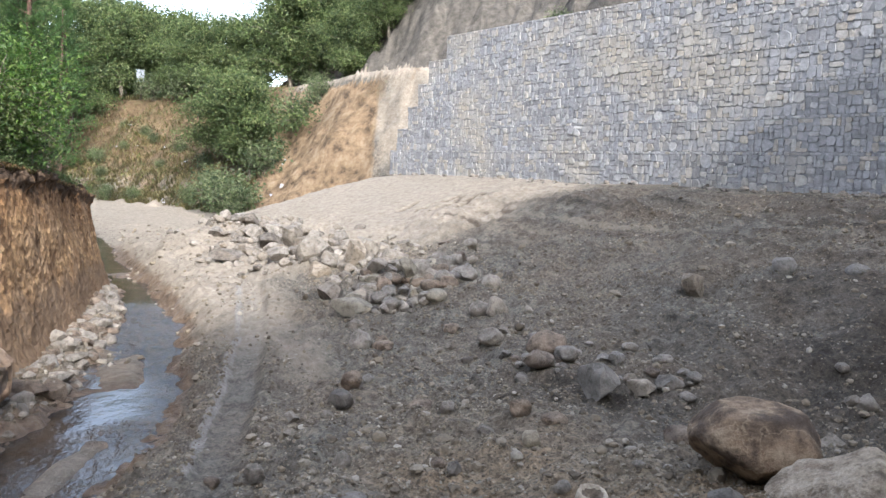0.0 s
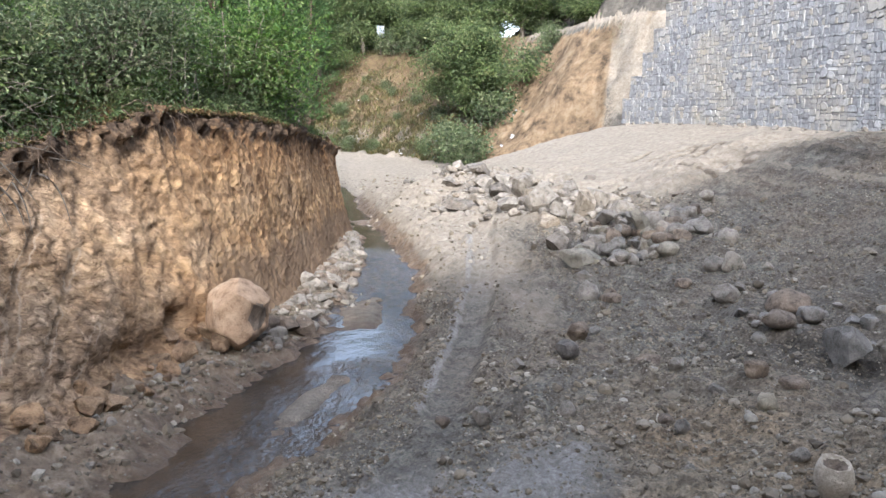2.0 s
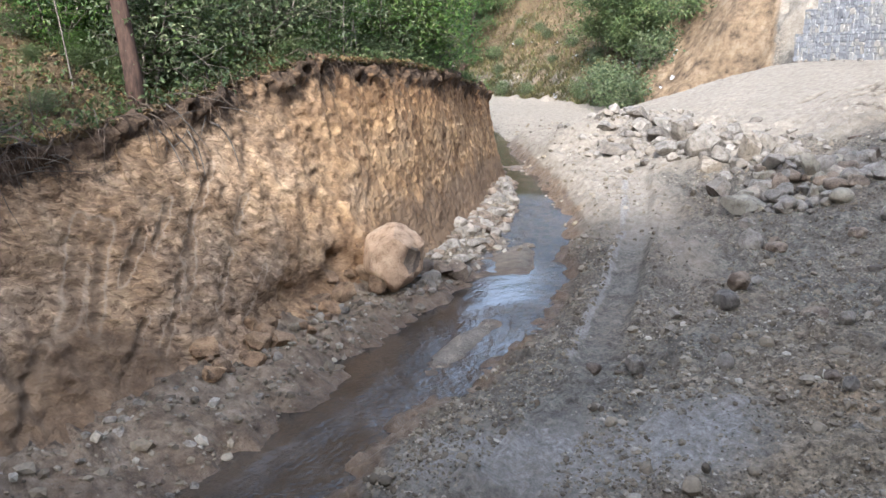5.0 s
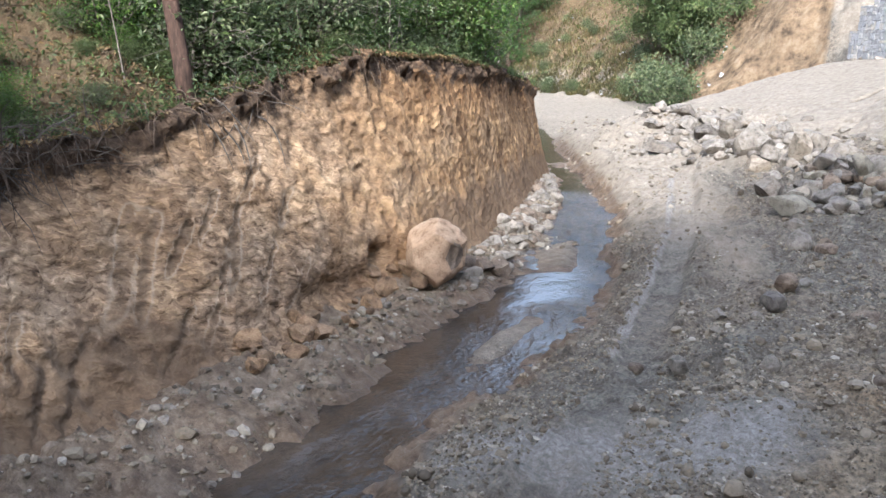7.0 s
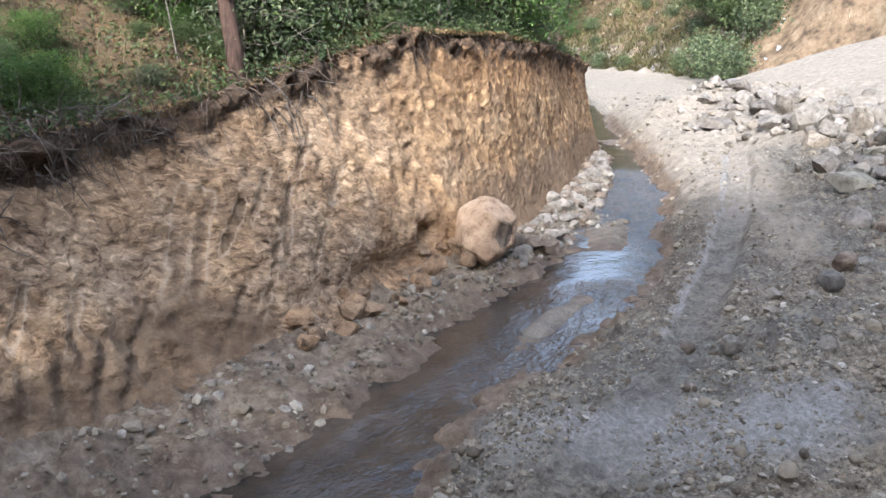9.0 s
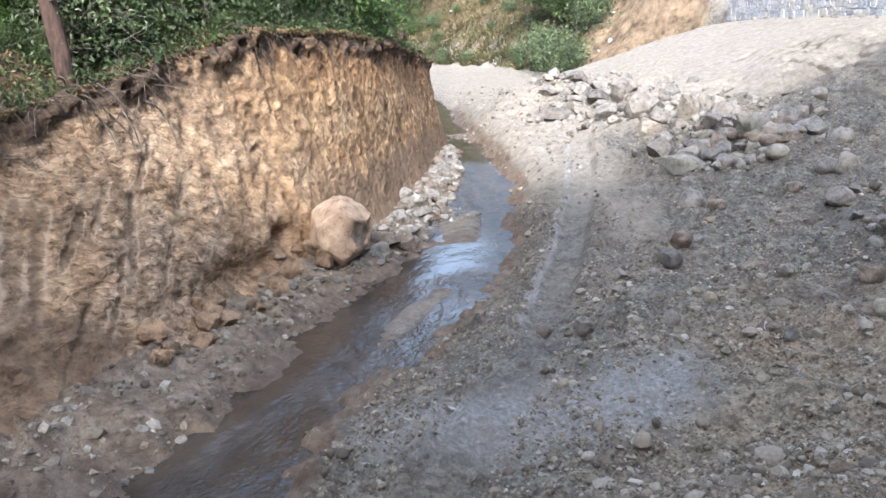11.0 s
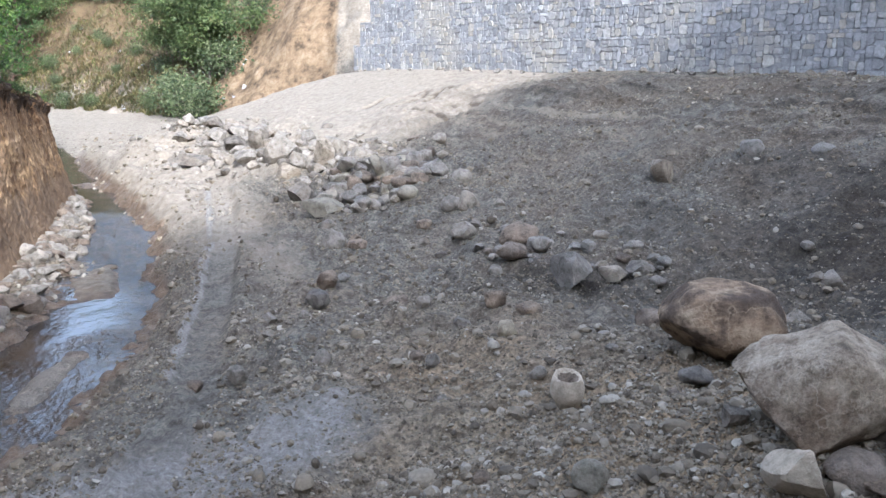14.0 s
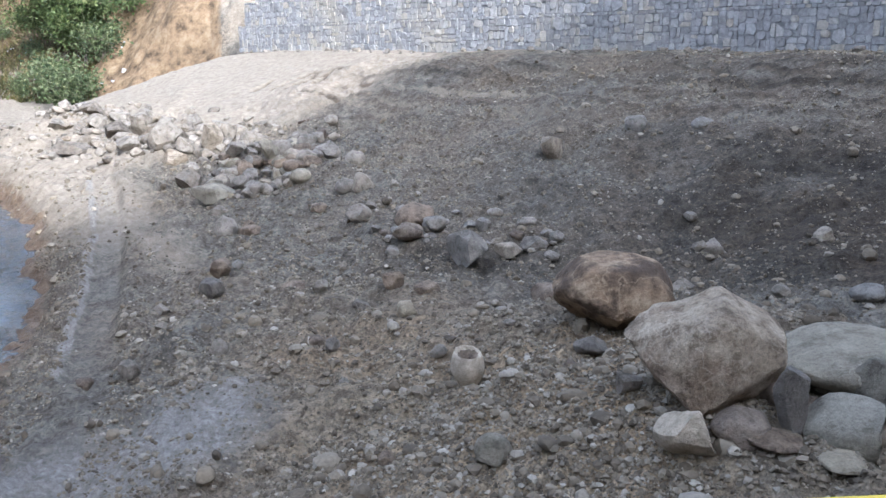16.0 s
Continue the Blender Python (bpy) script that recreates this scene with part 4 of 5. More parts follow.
def faceted_boulder(name, seed, x, y, size, turn, mat, planes, label, sink=0.2, round_=0.0, sharp=22, crack=0.03):
    """A boulder broken along given planes (normal and distance), local y pointing away from the viewer."""
    rng = np.random.default_rng(seed)
    v, fc = ICO[4]
    v = v.copy()
    for a, b, c, d in planes:
        n = np.array((a, b, c)) / math.sqrt(a * a + b * b + c * c)
        v -= np.clip(v @ n - d, 0, None)[:, None] * n * (1 - round_)
    o = rng.uniform(0, 40, 3)
    way = v / np.linalg.norm(v, axis=1)[:, None]
    v += way * (0.05 * fbm(v[:, 0] * 1.6 + o[0], v[:, 1] * 1.6 + o[1], v[:, 2] * 1.6 + o[2], 3))[:, None]
    v += way * (0.024 * fbm(v[:, 0] * 7 + o[1], v[:, 1] * 7, v[:, 2] * 7 + o[2], 3))[:, None]
    seam = np.abs(vnoise(v[:, 0] * 1.7 + o[2], v[:, 1] * 1.7 + o[0], v[:, 2] * 0.9 + o[1]))
    v -= way * (crack * np.clip(1 - seam / 0.09, 0, 1))[:, None]
    v -= (v.max(0) + v.min(0)) / 2
    v *= 0.5 / np.abs(v).max(0)
    me = mesh_from(name, v, fc, True, sharp)
    me.materials.append(mat)
    ob = new(name, me)
    ob.matrix_basis = pose(x, y, ground_z(x, y) + size[2] * (0.5 - sink), 0, 0, turn) @ Matrix.Diagonal((*size, 1))
    return tagged(ob, label, "boulder")


def hollow_stone(x, y, wide, high):
    """A small pale stone with a cup worn into its top."""
    v, fc = ICO[4]
    v = v.copy()
    v[:, 2] *= 1.15
    tip = np.clip(-v[:, 2], 0, 1)
    v[:, :2] *= (1 - 0.35 * tip[:, None])
    d = np.hypot(v[:, 0] - 0.05, v[:, 1])
    cup = np.clip(1 - d / 0.78, 0, 1) * (v[:, 2] > 0)
    v[:, 2] -= 1.1 * np.sqrt(cup) * cup ** 0.3
    v += 0.05 * fbm(v[:, 0] * 2, v[:, 1] * 2, v[:, 2] * 2, 3)[:, None] * v
    me = mesh_from("hollow_stone", v, fc, True, 50)
    me.materials.append(ROCK_CREAM)
    me.materials.append(ROCK_BROWN)
    for face in me.polygons:
        if all(cup[i] > 0.12 for i in face.vertices):
            face.material_index = 1
    ob = new("hollow_stone", me)
    ob.matrix_basis = pose(x, y, ground_z(x, y) + high * 0.38, 12, -4, -10) @ Matrix.Diagonal((wide / 2, wide / 2, high / 2.2, 1))
    return tagged(ob, "small pale stone with a cup-like hollow in its top", "stone")


PITS = ((-0.24, 0.08, 0.08, 0.07), (0.3, 0.02, 0.16, 0.26))  # x, z, radius and depth of the hollows


def pocked_boulder(x, y, wide, high):
    """The buff boulder leaning on the cut bank, with two dark hollows."""
    ob = faceted_boulder("leaning_boulder", 44, x, y, (wide, wide * 0.95, high), 29, ROCK_PINK,
                         ((-0.5, -0.3, 0.85, 0.72), (0.55, -0.3, 0.75, 0.74), (-1, -0.2, 0.1, 0.74), (0.95, -0.25, -0.1, 0.8), (-0.6, -0.4, -0.75, 0.76), (0.62, -0.3, -0.72, 0.78), (0.05, -1, 0.1, 0.72)),
                         "large buff boulder with dark hollows leaning against the cut bank", 0.05, 0.08, 30)
    me = ob.data
    co = np.array([p.co[:] for p in me.vertices])
    for px_, pz, r, deep in PITS:
        d = np.hypot(co[:, 0] - px_, (co[:, 2] - pz) * 0.7)
        co[:, 1] += deep * np.clip(1 - (d / r) ** 2, 0, 1) ** 0.7 * (co[:, 1] < 0)
    me.vertices.foreach_set("co", co.ravel())
    me.materials.append(ROCK_BROWN)
    for face in me.polygons:
        c = face.center
        if any(math.hypot(c.x - px_, (c.z - pz) * 0.7) < r * 0.8 for px_, pz, r, _ in PITS[1:]) and c.y < 0.1:
            face.material_index = 1
    return ob


NEAR_HEAP = (
    ("u", 3.56, 5.0, 0.95, 0.50),
    ("u", 3.08, 4.25, 0.50, 0.40),
    ("g", 2.81, 4.41, 0.22, 0.42),
    ("c", 2.16, 4.45, 0.37, 0.37),
    ("b", 2.52, 4.41, 0.42, 0.27),
    ("b", 2.63, 4.24, 0.33, 0.15),
    ("a", 2.88, 4.0, 0.33, 0.16),
    ("u", 3.55, 4.58, 0.33, 0.38),
    ("b", 3.25, 4.85, 0.25, 0.15),
    ("b", 2.92, 4.72, 0.26, 0.2),
    ("u", 1.13, 5.08, 0.26, 0.25),
    ("b", 2.64, 9.05, 0.41, 0.36),
    ("r", 2.43, 6.92, 0.31, 0.20),
    ("t", 4.50, 9.48, 0.37, 0.23),
    ("g", 2.14, 11.20, 0.69, 0.55),
    ("g", 2.79, 11.51, 0.44, 0.26),
    ("r", 3.18, 11.59, 0.41, 0.29),
    ("r", 3.53, 11.63, 0.21, 0.18),
    ("b", 1.48, 12.64, 0.48, 0.33),
    ("r", 1.97, 13.04, 0.38, 0.27),
)
MIDDLE_STONES = (
    ("b", 1.80, 13.94, 0.74, 0.46),
    ("r", 0.87, 14.59, 0.49, 0.32),
    ("r", 1.09, 16.24, 0.5, 0.46),
    ("r", 0.75, 16.47, 0.40, 0.46),
    ("r", 1.03, 18.13, 0.51, 0.39),
    ("r", -1.46, 15.41, 0.57, 0.65),
    ("b", -0.98, 14.83, 0.36, 0.18),
    ("b", -1.31, 12.62, 0.39, 0.26),
    ("r", -1.38, 11.97, 0.35, 0.25),
    ("r", -1.51, 11.44, 0.20, 0.14),
    ("b", -0.25, 11.26, 0.36, 0.22),
    ("t", 0.58, 9.88, 0.21, 0.23),
    ("b", 1.01, 10.29, 0.29, 0.24),
    ("b", 1.39, 10.03, 0.32, 0.20),
    ("u", 1.04, 9.17, 0.27, 0.23),
    ("b", 0.02, 9.00, 0.19, 0.19),
)
SCATTERED_STONES = (
    ("r", 0.19, 8.78, 0.20, 0.18),
    ("r", -2.02, 9.27, 0.27, 0.19),
    ("b", -2.51, 9.29, 0.18, 0.14),
    ("t", -1.83, 10.40, 0.18, 0.12),
    ("b", 0.48, 5.76, 0.16, 0.14),
    ("t", 2.11, 5.21, 0.16, 0.15),
    ("t", 4.64, 15.88, 0.55, 0.44),
    ("r", 6.34, 15.79, 0.45, 0.34),
    ("r", 7.53, 15.42, 0.46, 0.25),
    ("r", 5.45, 10.65, 0.32, 0.31),
    ("r", 6.71, 10.08, 0.34, 0.21),
    ("r", 5.78, 7.84, 0.35, 0.19),
    ("r", 5.24, 8.56, 0.25, 0.15),
    ("b", 2.07, 6.38, 0.11, 0.10),
    ("r", 2.14, 9.11, 0.19, 0.12),
    ("b", 0.21, 15.54, 0.31, 0.19),
)
RUBBLE_STONES = (
    ("t", -6.45, 28.67, 0.79, 0.52), ("g", -5.97, 29.73, 0.61, 0.34), ("t", -4.50, 25.61, 0.70, 0.75), ("t", -5.24, 25.46, 0.70, 0.46),
    ("t", -6.33, 25.36, 1.12, 0.42), ("t", -7.05, 25.09, 0.58, 0.23), ("t", -3.42, 22.64, 1.02, 0.88), ("t", -3.11, 25.88, 0.41, 0.45),
    ("t", -2.24, 21.98, 0.52, 0.76), ("t", -1.90, 22.68, 0.45, 0.51), ("t", -2.88, 21.99, 0.50, 0.40), ("t", -3.08, 21.37, 0.58, 0.39),
    ("t", -3.73, 23.03, 0.42, 0.42), ("t", -1.61, 23.56, 0.42, 0.32), ("t", -5.14, 24.31, 0.33, 0.28),
)
DARK_RUBBLE = (
    ("r", -1.09, 20.78, 0.56, 0.37), ("a", -0.74, 19.25, 0.52, 0.61), ("r", -0.26, 18.88, 0.51, 0.42), ("b", -1.27, 18.85, 0.42, 0.59),
    ("t", -1.71, 18.66, 0.51, 0.34), ("t", -2.46, 18.95, 0.62, 0.56), ("a", -1.80, 17.22, 0.86, 0.45), ("r", -1.28, 17.93, 0.49, 0.32),
    ("a", -0.93, 17.39, 0.39, 0.24), ("r", -0.58, 17.40, 0.39, 0.27), ("u", -0.10, 16.95, 0.46, 0.31), ("b", -0.23, 17.73, 0.48, 0.28),
    ("r", 0.05, 18.2, 0.5, 0.36), ("b", 0.3, 19.1, 0.44, 0.36), ("r", -0.5, 19.9, 0.5, 0.44), ("r", 0.1, 20.2, 0.46, 0.4), ("g", -1.5, 19.6, 0.5, 0.4),
)

dice = random.Random(11)
for kind, x, y, wide, high in NEAR_HEAP:
    put_rock(kind, x, y, wide, high, rng=dice, sink=0.25, group="stones of the near heap")
for kind, x, y, wide, high in MIDDLE_STONES + SCATTERED_STONES:
    put_rock(kind, x, y, wide, high, rng=dice, sink=0.55, group="cobbles in the gravel")
for kind, x, y, wide, high in RUBBLE_STONES + DARK_RUBBLE:
    put_rock(kind, x, y, wide, high, rng=dice, sink=0.25, group="rubble below the embankment")

faceted_boulder("brown_boulder", 7, 2.84, 7.5, (1.16, 0.85, 0.72), -22, ROCK_RUST,
                ((0.05, -0.15, 1, 0.72), (-0.8, -0.2, 0.55, 0.85), (0.9, -0.2, 0.45, 0.86), (-0.55, -0.5, -0.65, 0.72), (0.3, -0.9, 0.3, 0.8), (0.5, -0.5, -0.75, 0.86)),
                "rounded rust-brown boulder lying in gravel", 0.04, 0.22, 34)
faceted_boulder("pale_boulder", 33, 2.5, 4.93, (1.04, 0.82, 0.86), -26, ROCK_PALE,
                ((-0.5, -0.25, 0.85, 0.55), (-0.6, -0.78, 0.3, 0.6), (0.5, -0.86, 0.08, 0.6), (0.62, -0.1, 0.76, 0.74), (1, -0.1, 0.05, 0.86), (-0.75, -0.25, -0.6, 0.6), (0.7, -0.45, -0.55, 0.68), (0, 1, 0.3, 0.7), (0.1, -0.6, 0.8, 0.76)),
                "large angular pale grey-tan boulder with a ridge across its face", 0.16, 0.12, 24, 0.05)
hollow_stone(1.33, 7.0, 0.3, 0.52)
pocked_boulder(-6.62, 11.95, 1.02, 1.18)

def rock_drift(name, label, spots, mats):
    """Many broken stones joined: spots are (x, y, size) and the mesh takes one of two stone kinds by turns."""
    for half, (mat, word) in enumerate(mats):
        chunks = []
        for k, (x, y, size) in enumerate(spots[half::len(mats)]):
            me = ANGULAR[k % len(ANGULAR)] if k % 3 else ROUND[k % len(ROUND)]
            co = np.array([p.co[:] for p in me.vertices])
            fc = [tuple(p.vertices) for p in me.polygons]
            m = np.array(pose(0, 0, 0, dice.uniform(-25, 25), dice.uniform(-25, 25), dice.uniform(0, 360)).to_3x3())
            co = (co * np.array((size, size * dice.uniform(0.7, 1.1), size * dice.uniform(0.5, 0.8))) / 1.8) @ m.T
            co += np.array((x, y, ground_z(x, y) + size * 0.12))
            chunks.append(([tuple(c) for c in co], fc))
        tagged(part(name, merged(name, chunks, 26), mat), word + label, "stones", kind="stuff")


# broken rock tipped along the toe of the embankment
for k in range(125):
    a = dice.random() ** 1.15
    cx, cy = -7.9 + a * 8.3, 31.0 - a * 12.6
    off = dice.gauss(0, 0.62 + 0.25 * (1 - a))
    x, y = cx + off * 0.8 + dice.gauss(0, 0.2), cy + off * 1.2 + dice.gauss(0, 0.2)
    size = min(0.62, 0.22 + dice.expovariate(7.5))
    kind = dice.choice("tttg") if y > 20.5 else dice.choice("rragbbt")
    put_rock(kind, x, y, size, size * dice.uniform(0.55, 0.95), rng=dice, sink=0.12, group="rubble below the embankment")
# stones packed where the rubble runs out, and small ones round the half-sunk stones
for k in range(62):
    x, y = -1.9 + 2.2 * dice.random(), 16.9 + 4.2 * dice.random()
    size = dice.uniform(0.2, 0.46)
    put_rock(dice.choice("gaabrr"), x + 0.1 * (y - 19), y, size, size * dice.uniform(0.7, 1.0), rng=dice, sink=0.05, group="rubble below the embankment")
for k in range(60):
    a = dice.random()
    x, y = (0.7 + 3.0 * a + dice.gauss(0, 0.35), 14.2 - 2.8 * a + dice.gauss(0, 0.5)) if k < 38 else (dice.uniform(-2.2, 5.5), dice.uniform(7.5, 17))
    size = dice.uniform(0.09, 0.26)
    put_rock(dice.choice("rrbgt"), x, y, size, size * dice.uniform(0.5, 0.85), rng=dice, sink=0.5, group="cobbles in the gravel")
# pale stones along the foot of the wall and broken rock beside its stepped end
spots = []
for k in range(110):
    if k < 65:
        x, y = WALL_P + WALL_D * dice.uniform(-0.5, 30) + WALL_N * dice.uniform(0.05, 0.6)
        spots.append((x, y, dice.uniform(0.08, 0.32)))
    else:
        x, y = WALL_P + WALL_D * dice.uniform(-2.4, 0.1) + WALL_N * dice.uniform(-2.5, 0.3)
        spots.append((x, y, dice.uniform(0.15, 0.6)))
rock_drift("wall_foot_stones", " stones strewn along the wall's foot", spots, ((ROCK_TAN, "pale tan"), (ROCK_GREY, "rough grey")))
spots = []
for k in range(70):
    x, y = WALL_P + WALL_D * dice.uniform(3, 30) - WALL_N * dice.uniform(4.6, 7.0)
    spots.append((x, y, dice.uniform(0.2, 0.9)))
rock_drift("road_rubble", " rocks fallen beside the upper road", spots, ((ROCK_BROWN, "dull brown"), (ROCK_GREY, "rough grey")))
# stones along the foot of the cut bank and small rubble round the large
spots = []
for k in range(520):
    y = dice.uniform(5, 25) if k < 300 else dice.uniform(11.5, 24)
    foot = float(np.interp(y, FOOT_Y, FOOT_X))
    edge = float(np.interp(y, STREAM_Y, STREAM_X) - np.interp(y, STREAM_Y, STREAM_W))
    x = foot + 0.05 + (edge - foot) * dice.random() ** (1.4 if y < 12 else 1.0)
    if y > 11 or k % 3:
        spots.append((x, y, dice.uniform(0.05, 0.16) if y < 12 else min(0.42, 0.09 + dice.expovariate(9))))
rock_drift("bank_foot_stones", " broken stones at the foot of the bank", spots, ((ROCK_TAN, "pale tan"), (ROCK_GREY, "rough grey"), (ROCK_BROWN, "dull brown")))
spots = []
for k in range(860):
    a = dice.random()
    off = dice.gauss(0, 0.75)
    spots.append((-8.3 + a * 9.0 + off * 0.75, 31.8 - a * 14.0 + off * 1.2, min(0.36, 0.06 + dice.expovariate(9))))
rock_drift("rubble", " rubble strewn between the larger stones", spots, ((ROCK_TAN, "pale tan"), (ROCK_GREY, "rough grey")))


def pebble_field(name, label, count, rng, place, sizes, level=1):
    """Small stones strewn over the ground, joined."""
    v0, f0 = ICO[level]
    keep = []
    while len(keep) < count:
        keep += [p for p in place(rng, count)]
    xy = np.array(keep[:count])
    z = land(xy[:, 0], xy[:, 1])[0]
    r = sizes(rng, count)
    v = v0[None] * (1 + (0.28 if level < 2 else 0.1) * rng.normal(size=(count, len(v0), 1)).clip(-1, 1))
    sc = np.stack([r * rng.uniform(0.7, 1.3, count), r * rng.uniform(0.7, 1.3, count), r * rng.uniform(0.6, 1.0, count)], 1)
    v = v * sc[:, None]
    t = rng.uniform(0, 6.28, count)
    c, s = np.cos(t)[:, None], np.sin(t)[:, None]
    v = np.stack([v[:, :, 0] * c - v[:, :, 1] * s + xy[:, :1], v[:, :, 0] * s + v[:, :, 1] * c + xy[:, 1:], v[:, :, 2] + (z + r * 0.1)[:, None]], 2)
    f = (f0[None] + (np.arange(count) * len(v0))[:, None, None]).reshape(-1, 3)
    me = mesh_from(name, v.reshape(-1, 3), f, level > 1, 30 if level > 1 else None)
    tagged(part(name, me, PEBBLES), label, "gravel", kind="stuff")


def slope_place(rng, n):
    """Spots on the gravel, thicker close by and in drifts."""
    y = 2.5 + 21 * rng.random(n) ** 1.7
    x = rng.uniform(-1, 1, n) * (2.5 + 0.62 * y) + 1.6
    right = x > np.interp(y, STREAM_Y, STREAM_X) + np.interp(y, STREAM_Y, STREAM_W) * 1.25
    off_track = np.abs(x - np.interp(y, TRACK_Y, TRACK_X)) > 0.3
    drift = fbm(x * 0.8, y * 0.8, 3.0) > rng.uniform(-1.2, 0.7, n)
    powder = np.hypot(x + 0.95, y - 7.7) > 0.9 * rng.random(n) ** 0.5
    sandy = (y + 1.3 * (x + 4) > 16) & (x + 0.35 * (y - 18) < -2.8) & (rng.random(n) < 0.85)
    powder = powder & ~sandy
    damp = np.exp(-((x - 7.5) ** 2 / 26 + (y - 11) ** 2 / 42)) < rng.uniform(0.1, 1.3, n)
    return np.stack([x, y], 1)[right & off_track & drift & powder & damp]


def mound_place(rng, n):
    """Spots on the mound beside the boulders."""
    return np.stack([rng.normal(1.7, 1.2, n), np.abs(rng.normal(0, 1.9, n)) + 3.9], 1)


def bench_place(rng, n):
    y = rng.uniform(3, 26, n)
    a = np.interp(y, FOOT_Y, FOOT_X)
    b = np.interp(y, STREAM_Y, STREAM_X) - np.interp(y, STREAM_Y, STREAM_W) * 1.1
    return np.stack([a + (b - a) * rng.random(n), y], 1)


def far_place(rng, n):
    y = rng.uniform(16, 46, n)
    x = np.interp(y, STREAM_Y, STREAM_X) + rng.normal(0, 2.2, n) + 1.0
    return np.stack([x, y], 1)[x > np.interp(y, FOOT_Y, FOOT_X) + 0.3]


grain = np.random.default_rng(3)
pebble_field("fine_gravel", "fine grey-brown grit strewn over the slope", 100000, grain, slope_place, lambda r, n: np.minimum(0.009 + r.exponential(0.005, n), 0.03), 0)
pebble_field("mound_grit", "brown grit covering the low mound beside the boulders", 24000, grain, mound_place, lambda r, n: np.minimum(0.007 + r.exponential(0.0055, n), 0.03), 0)
pebble_field("gravel", "small grey and brown stones strewn over the slope", 20000, grain, slope_place, lambda r, n: np.minimum(0.014 + r.exponential(0.009, n), 0.055))
pebble_field("clods", "lumps of earth and stone in the gravel slope", 3200, grain, slope_place, lambda r, n: np.minimum(0.025 + r.exponential(0.018, n), 0.1), 2)
pebble_field("bench_gravel", "muddy stones on the bench beside the stream", 3000, grain, bench_place, lambda r, n: np.minimum(0.012 + r.exponential(0.014, n), 0.09))
pebble_field("bed_gravel", "pale stones on the dry stream bed", 1800, grain, far_place, lambda r, n: np.minimum(0.015 + r.exponential(0.02, n), 0.1))


# ---- plants ----
def thing(name, label, category, group=""):
    return tagged(new(name), label, category, group)


def limb(rng, start, direction, length, thick, steps=5, droop=0.1, wander=0.25):
    p, d = Vector(start), Vector(direction).normalized()
    path, rad = [p.copy()], [thick]
    for i in range(steps):
        d = (d + Vector(rng.normal(0, wander, 3)) * 0.6 + Vector((0, 0, -droop))).normalized()
        p = p + d * (length / steps)
        path.append(p.copy())
        rad.append(thick * (1 - (i + 1) / steps * 0.85))
    return path, rad


def broadleaf(seed, high, spread, leaf, count, size, bark=BARK_GREY, label="", name="tree", category="tree", stems=1, low=0.25, clump=0.34):
    """A tree or shrub: tapered stems, limbs and clumps of leaves."""
    rng = np.random.default_rng(seed)
    root = thing(name, label, category)
    wood, tips = [], []
    for k in range(stems):
        a = rng.uniform(0, 6.28)
        lean = (0.28 if stems > 1 else 0.06)
        path, rad = limb(rng, (0.12 * math.cos(a) * (stems > 1), 0.12 * math.sin(a) * (stems > 1), -0.1), (lean * math.cos(a), lean * math.sin(a), 1), high * 0.85, high * (0.024 if stems == 1 else 0.014), 8, -0.02, 0.13)
        wood.append(tube_data(path, rad, 7))
        for i in range(2, 9):
            for _ in range(3):
                t = i / 8
                if t < low:
                    continue
                b = rng.uniform(0, 6.28)
                ln = spread * (1.05 - 0.65 * abs(t - 0.5)) * rng.uniform(0.35, 1.25)
                lp, lr = limb(rng, path[i], (math.cos(b), math.sin(b), rng.uniform(0.1, 0.75)), ln, rad[i] * 0.55, 4, 0.08, 0.3)
                wood.append(tube_data(lp, lr, 4))
                tips += lp[1:]
        tips += path[5:]
    part("trunk", merged("trunk", wood), bark, root)
    tips = np.array([t[:] for t in tips])
    c = tips[rng.integers(0, len(tips), count)] + rng.normal(0, 1, (count, 3)) * clump * np.array([1, 1, 0.75])
    c = c[c[:, 2] > 0.03]
    part("crown", leaves("crown", c, size, rng), leaf, root)
    return root


def pine(seed, high, label):
    """A young pine with whorls of limbs and tufts of long needles."""
    rng = np.random.default_rng(seed)
    root = thing("pine_tree", label, "pine tree")
    path, rad = limb(rng, (0, 0, -0.2), (0.02, 0.03, 1), high, high * 0.017, 12, 0, 0.03)
    wood, base, tip = [tube_data(path, rad, 9)], [], []
    for h in np.arange(0.1, 0.99, 0.036):
        p = Vector(path[int(h * 12)]).lerp(path[min(12, int(h * 12) + 1)], (h * 12) % 1)
        for k in range(rng.integers(3, 6)):
            b = rng.uniform(0, 6.28)
            ln = high * 0.24 * (1.05 - h) * rng.uniform(0.6, 1.1) + 0.25
            lp, lr = limb(rng, p, (math.cos(b), math.sin(b), 0.15 + 0.5 * h), ln, 0.03 * (1.2 - h), 5, -0.05, 0.16)
            wood.append(tube_data(lp, lr, 4))
            for q0, q1 in zip(lp[1:], lp[2:]):
                for _ in range(5):
                    c = q0.lerp(q1, rng.random()) + Vector(rng.normal(0, 0.07, 3))
                    for _ in range(11):
                        base.append(c)
                        tip.append(c + (Vector(rng.normal(0, 1, 3)).normalized() + (q1 - q0).normalized() * 0.5 + Vector((0, 0, 0.25))) * rng.uniform(0.14, 0.24))
    part("trunk", merged("trunk", wood), BARK_PINE, root)
    b, t = np.array([v[:] for v in base]), np.array([v[:] for v in tip])
    side = np.cross(t - b, rng.normal(size=b.shape))
    side /= np.linalg.norm(side, axis=1)[:, None] / 0.009
    v = np.stack([b - side, b + side, t], 1).reshape(-1, 3)
    part("crown", mesh_from("crown", v, np.arange(len(v)).reshape(-1, 3), False), LEAF_PINE, root)
    return root


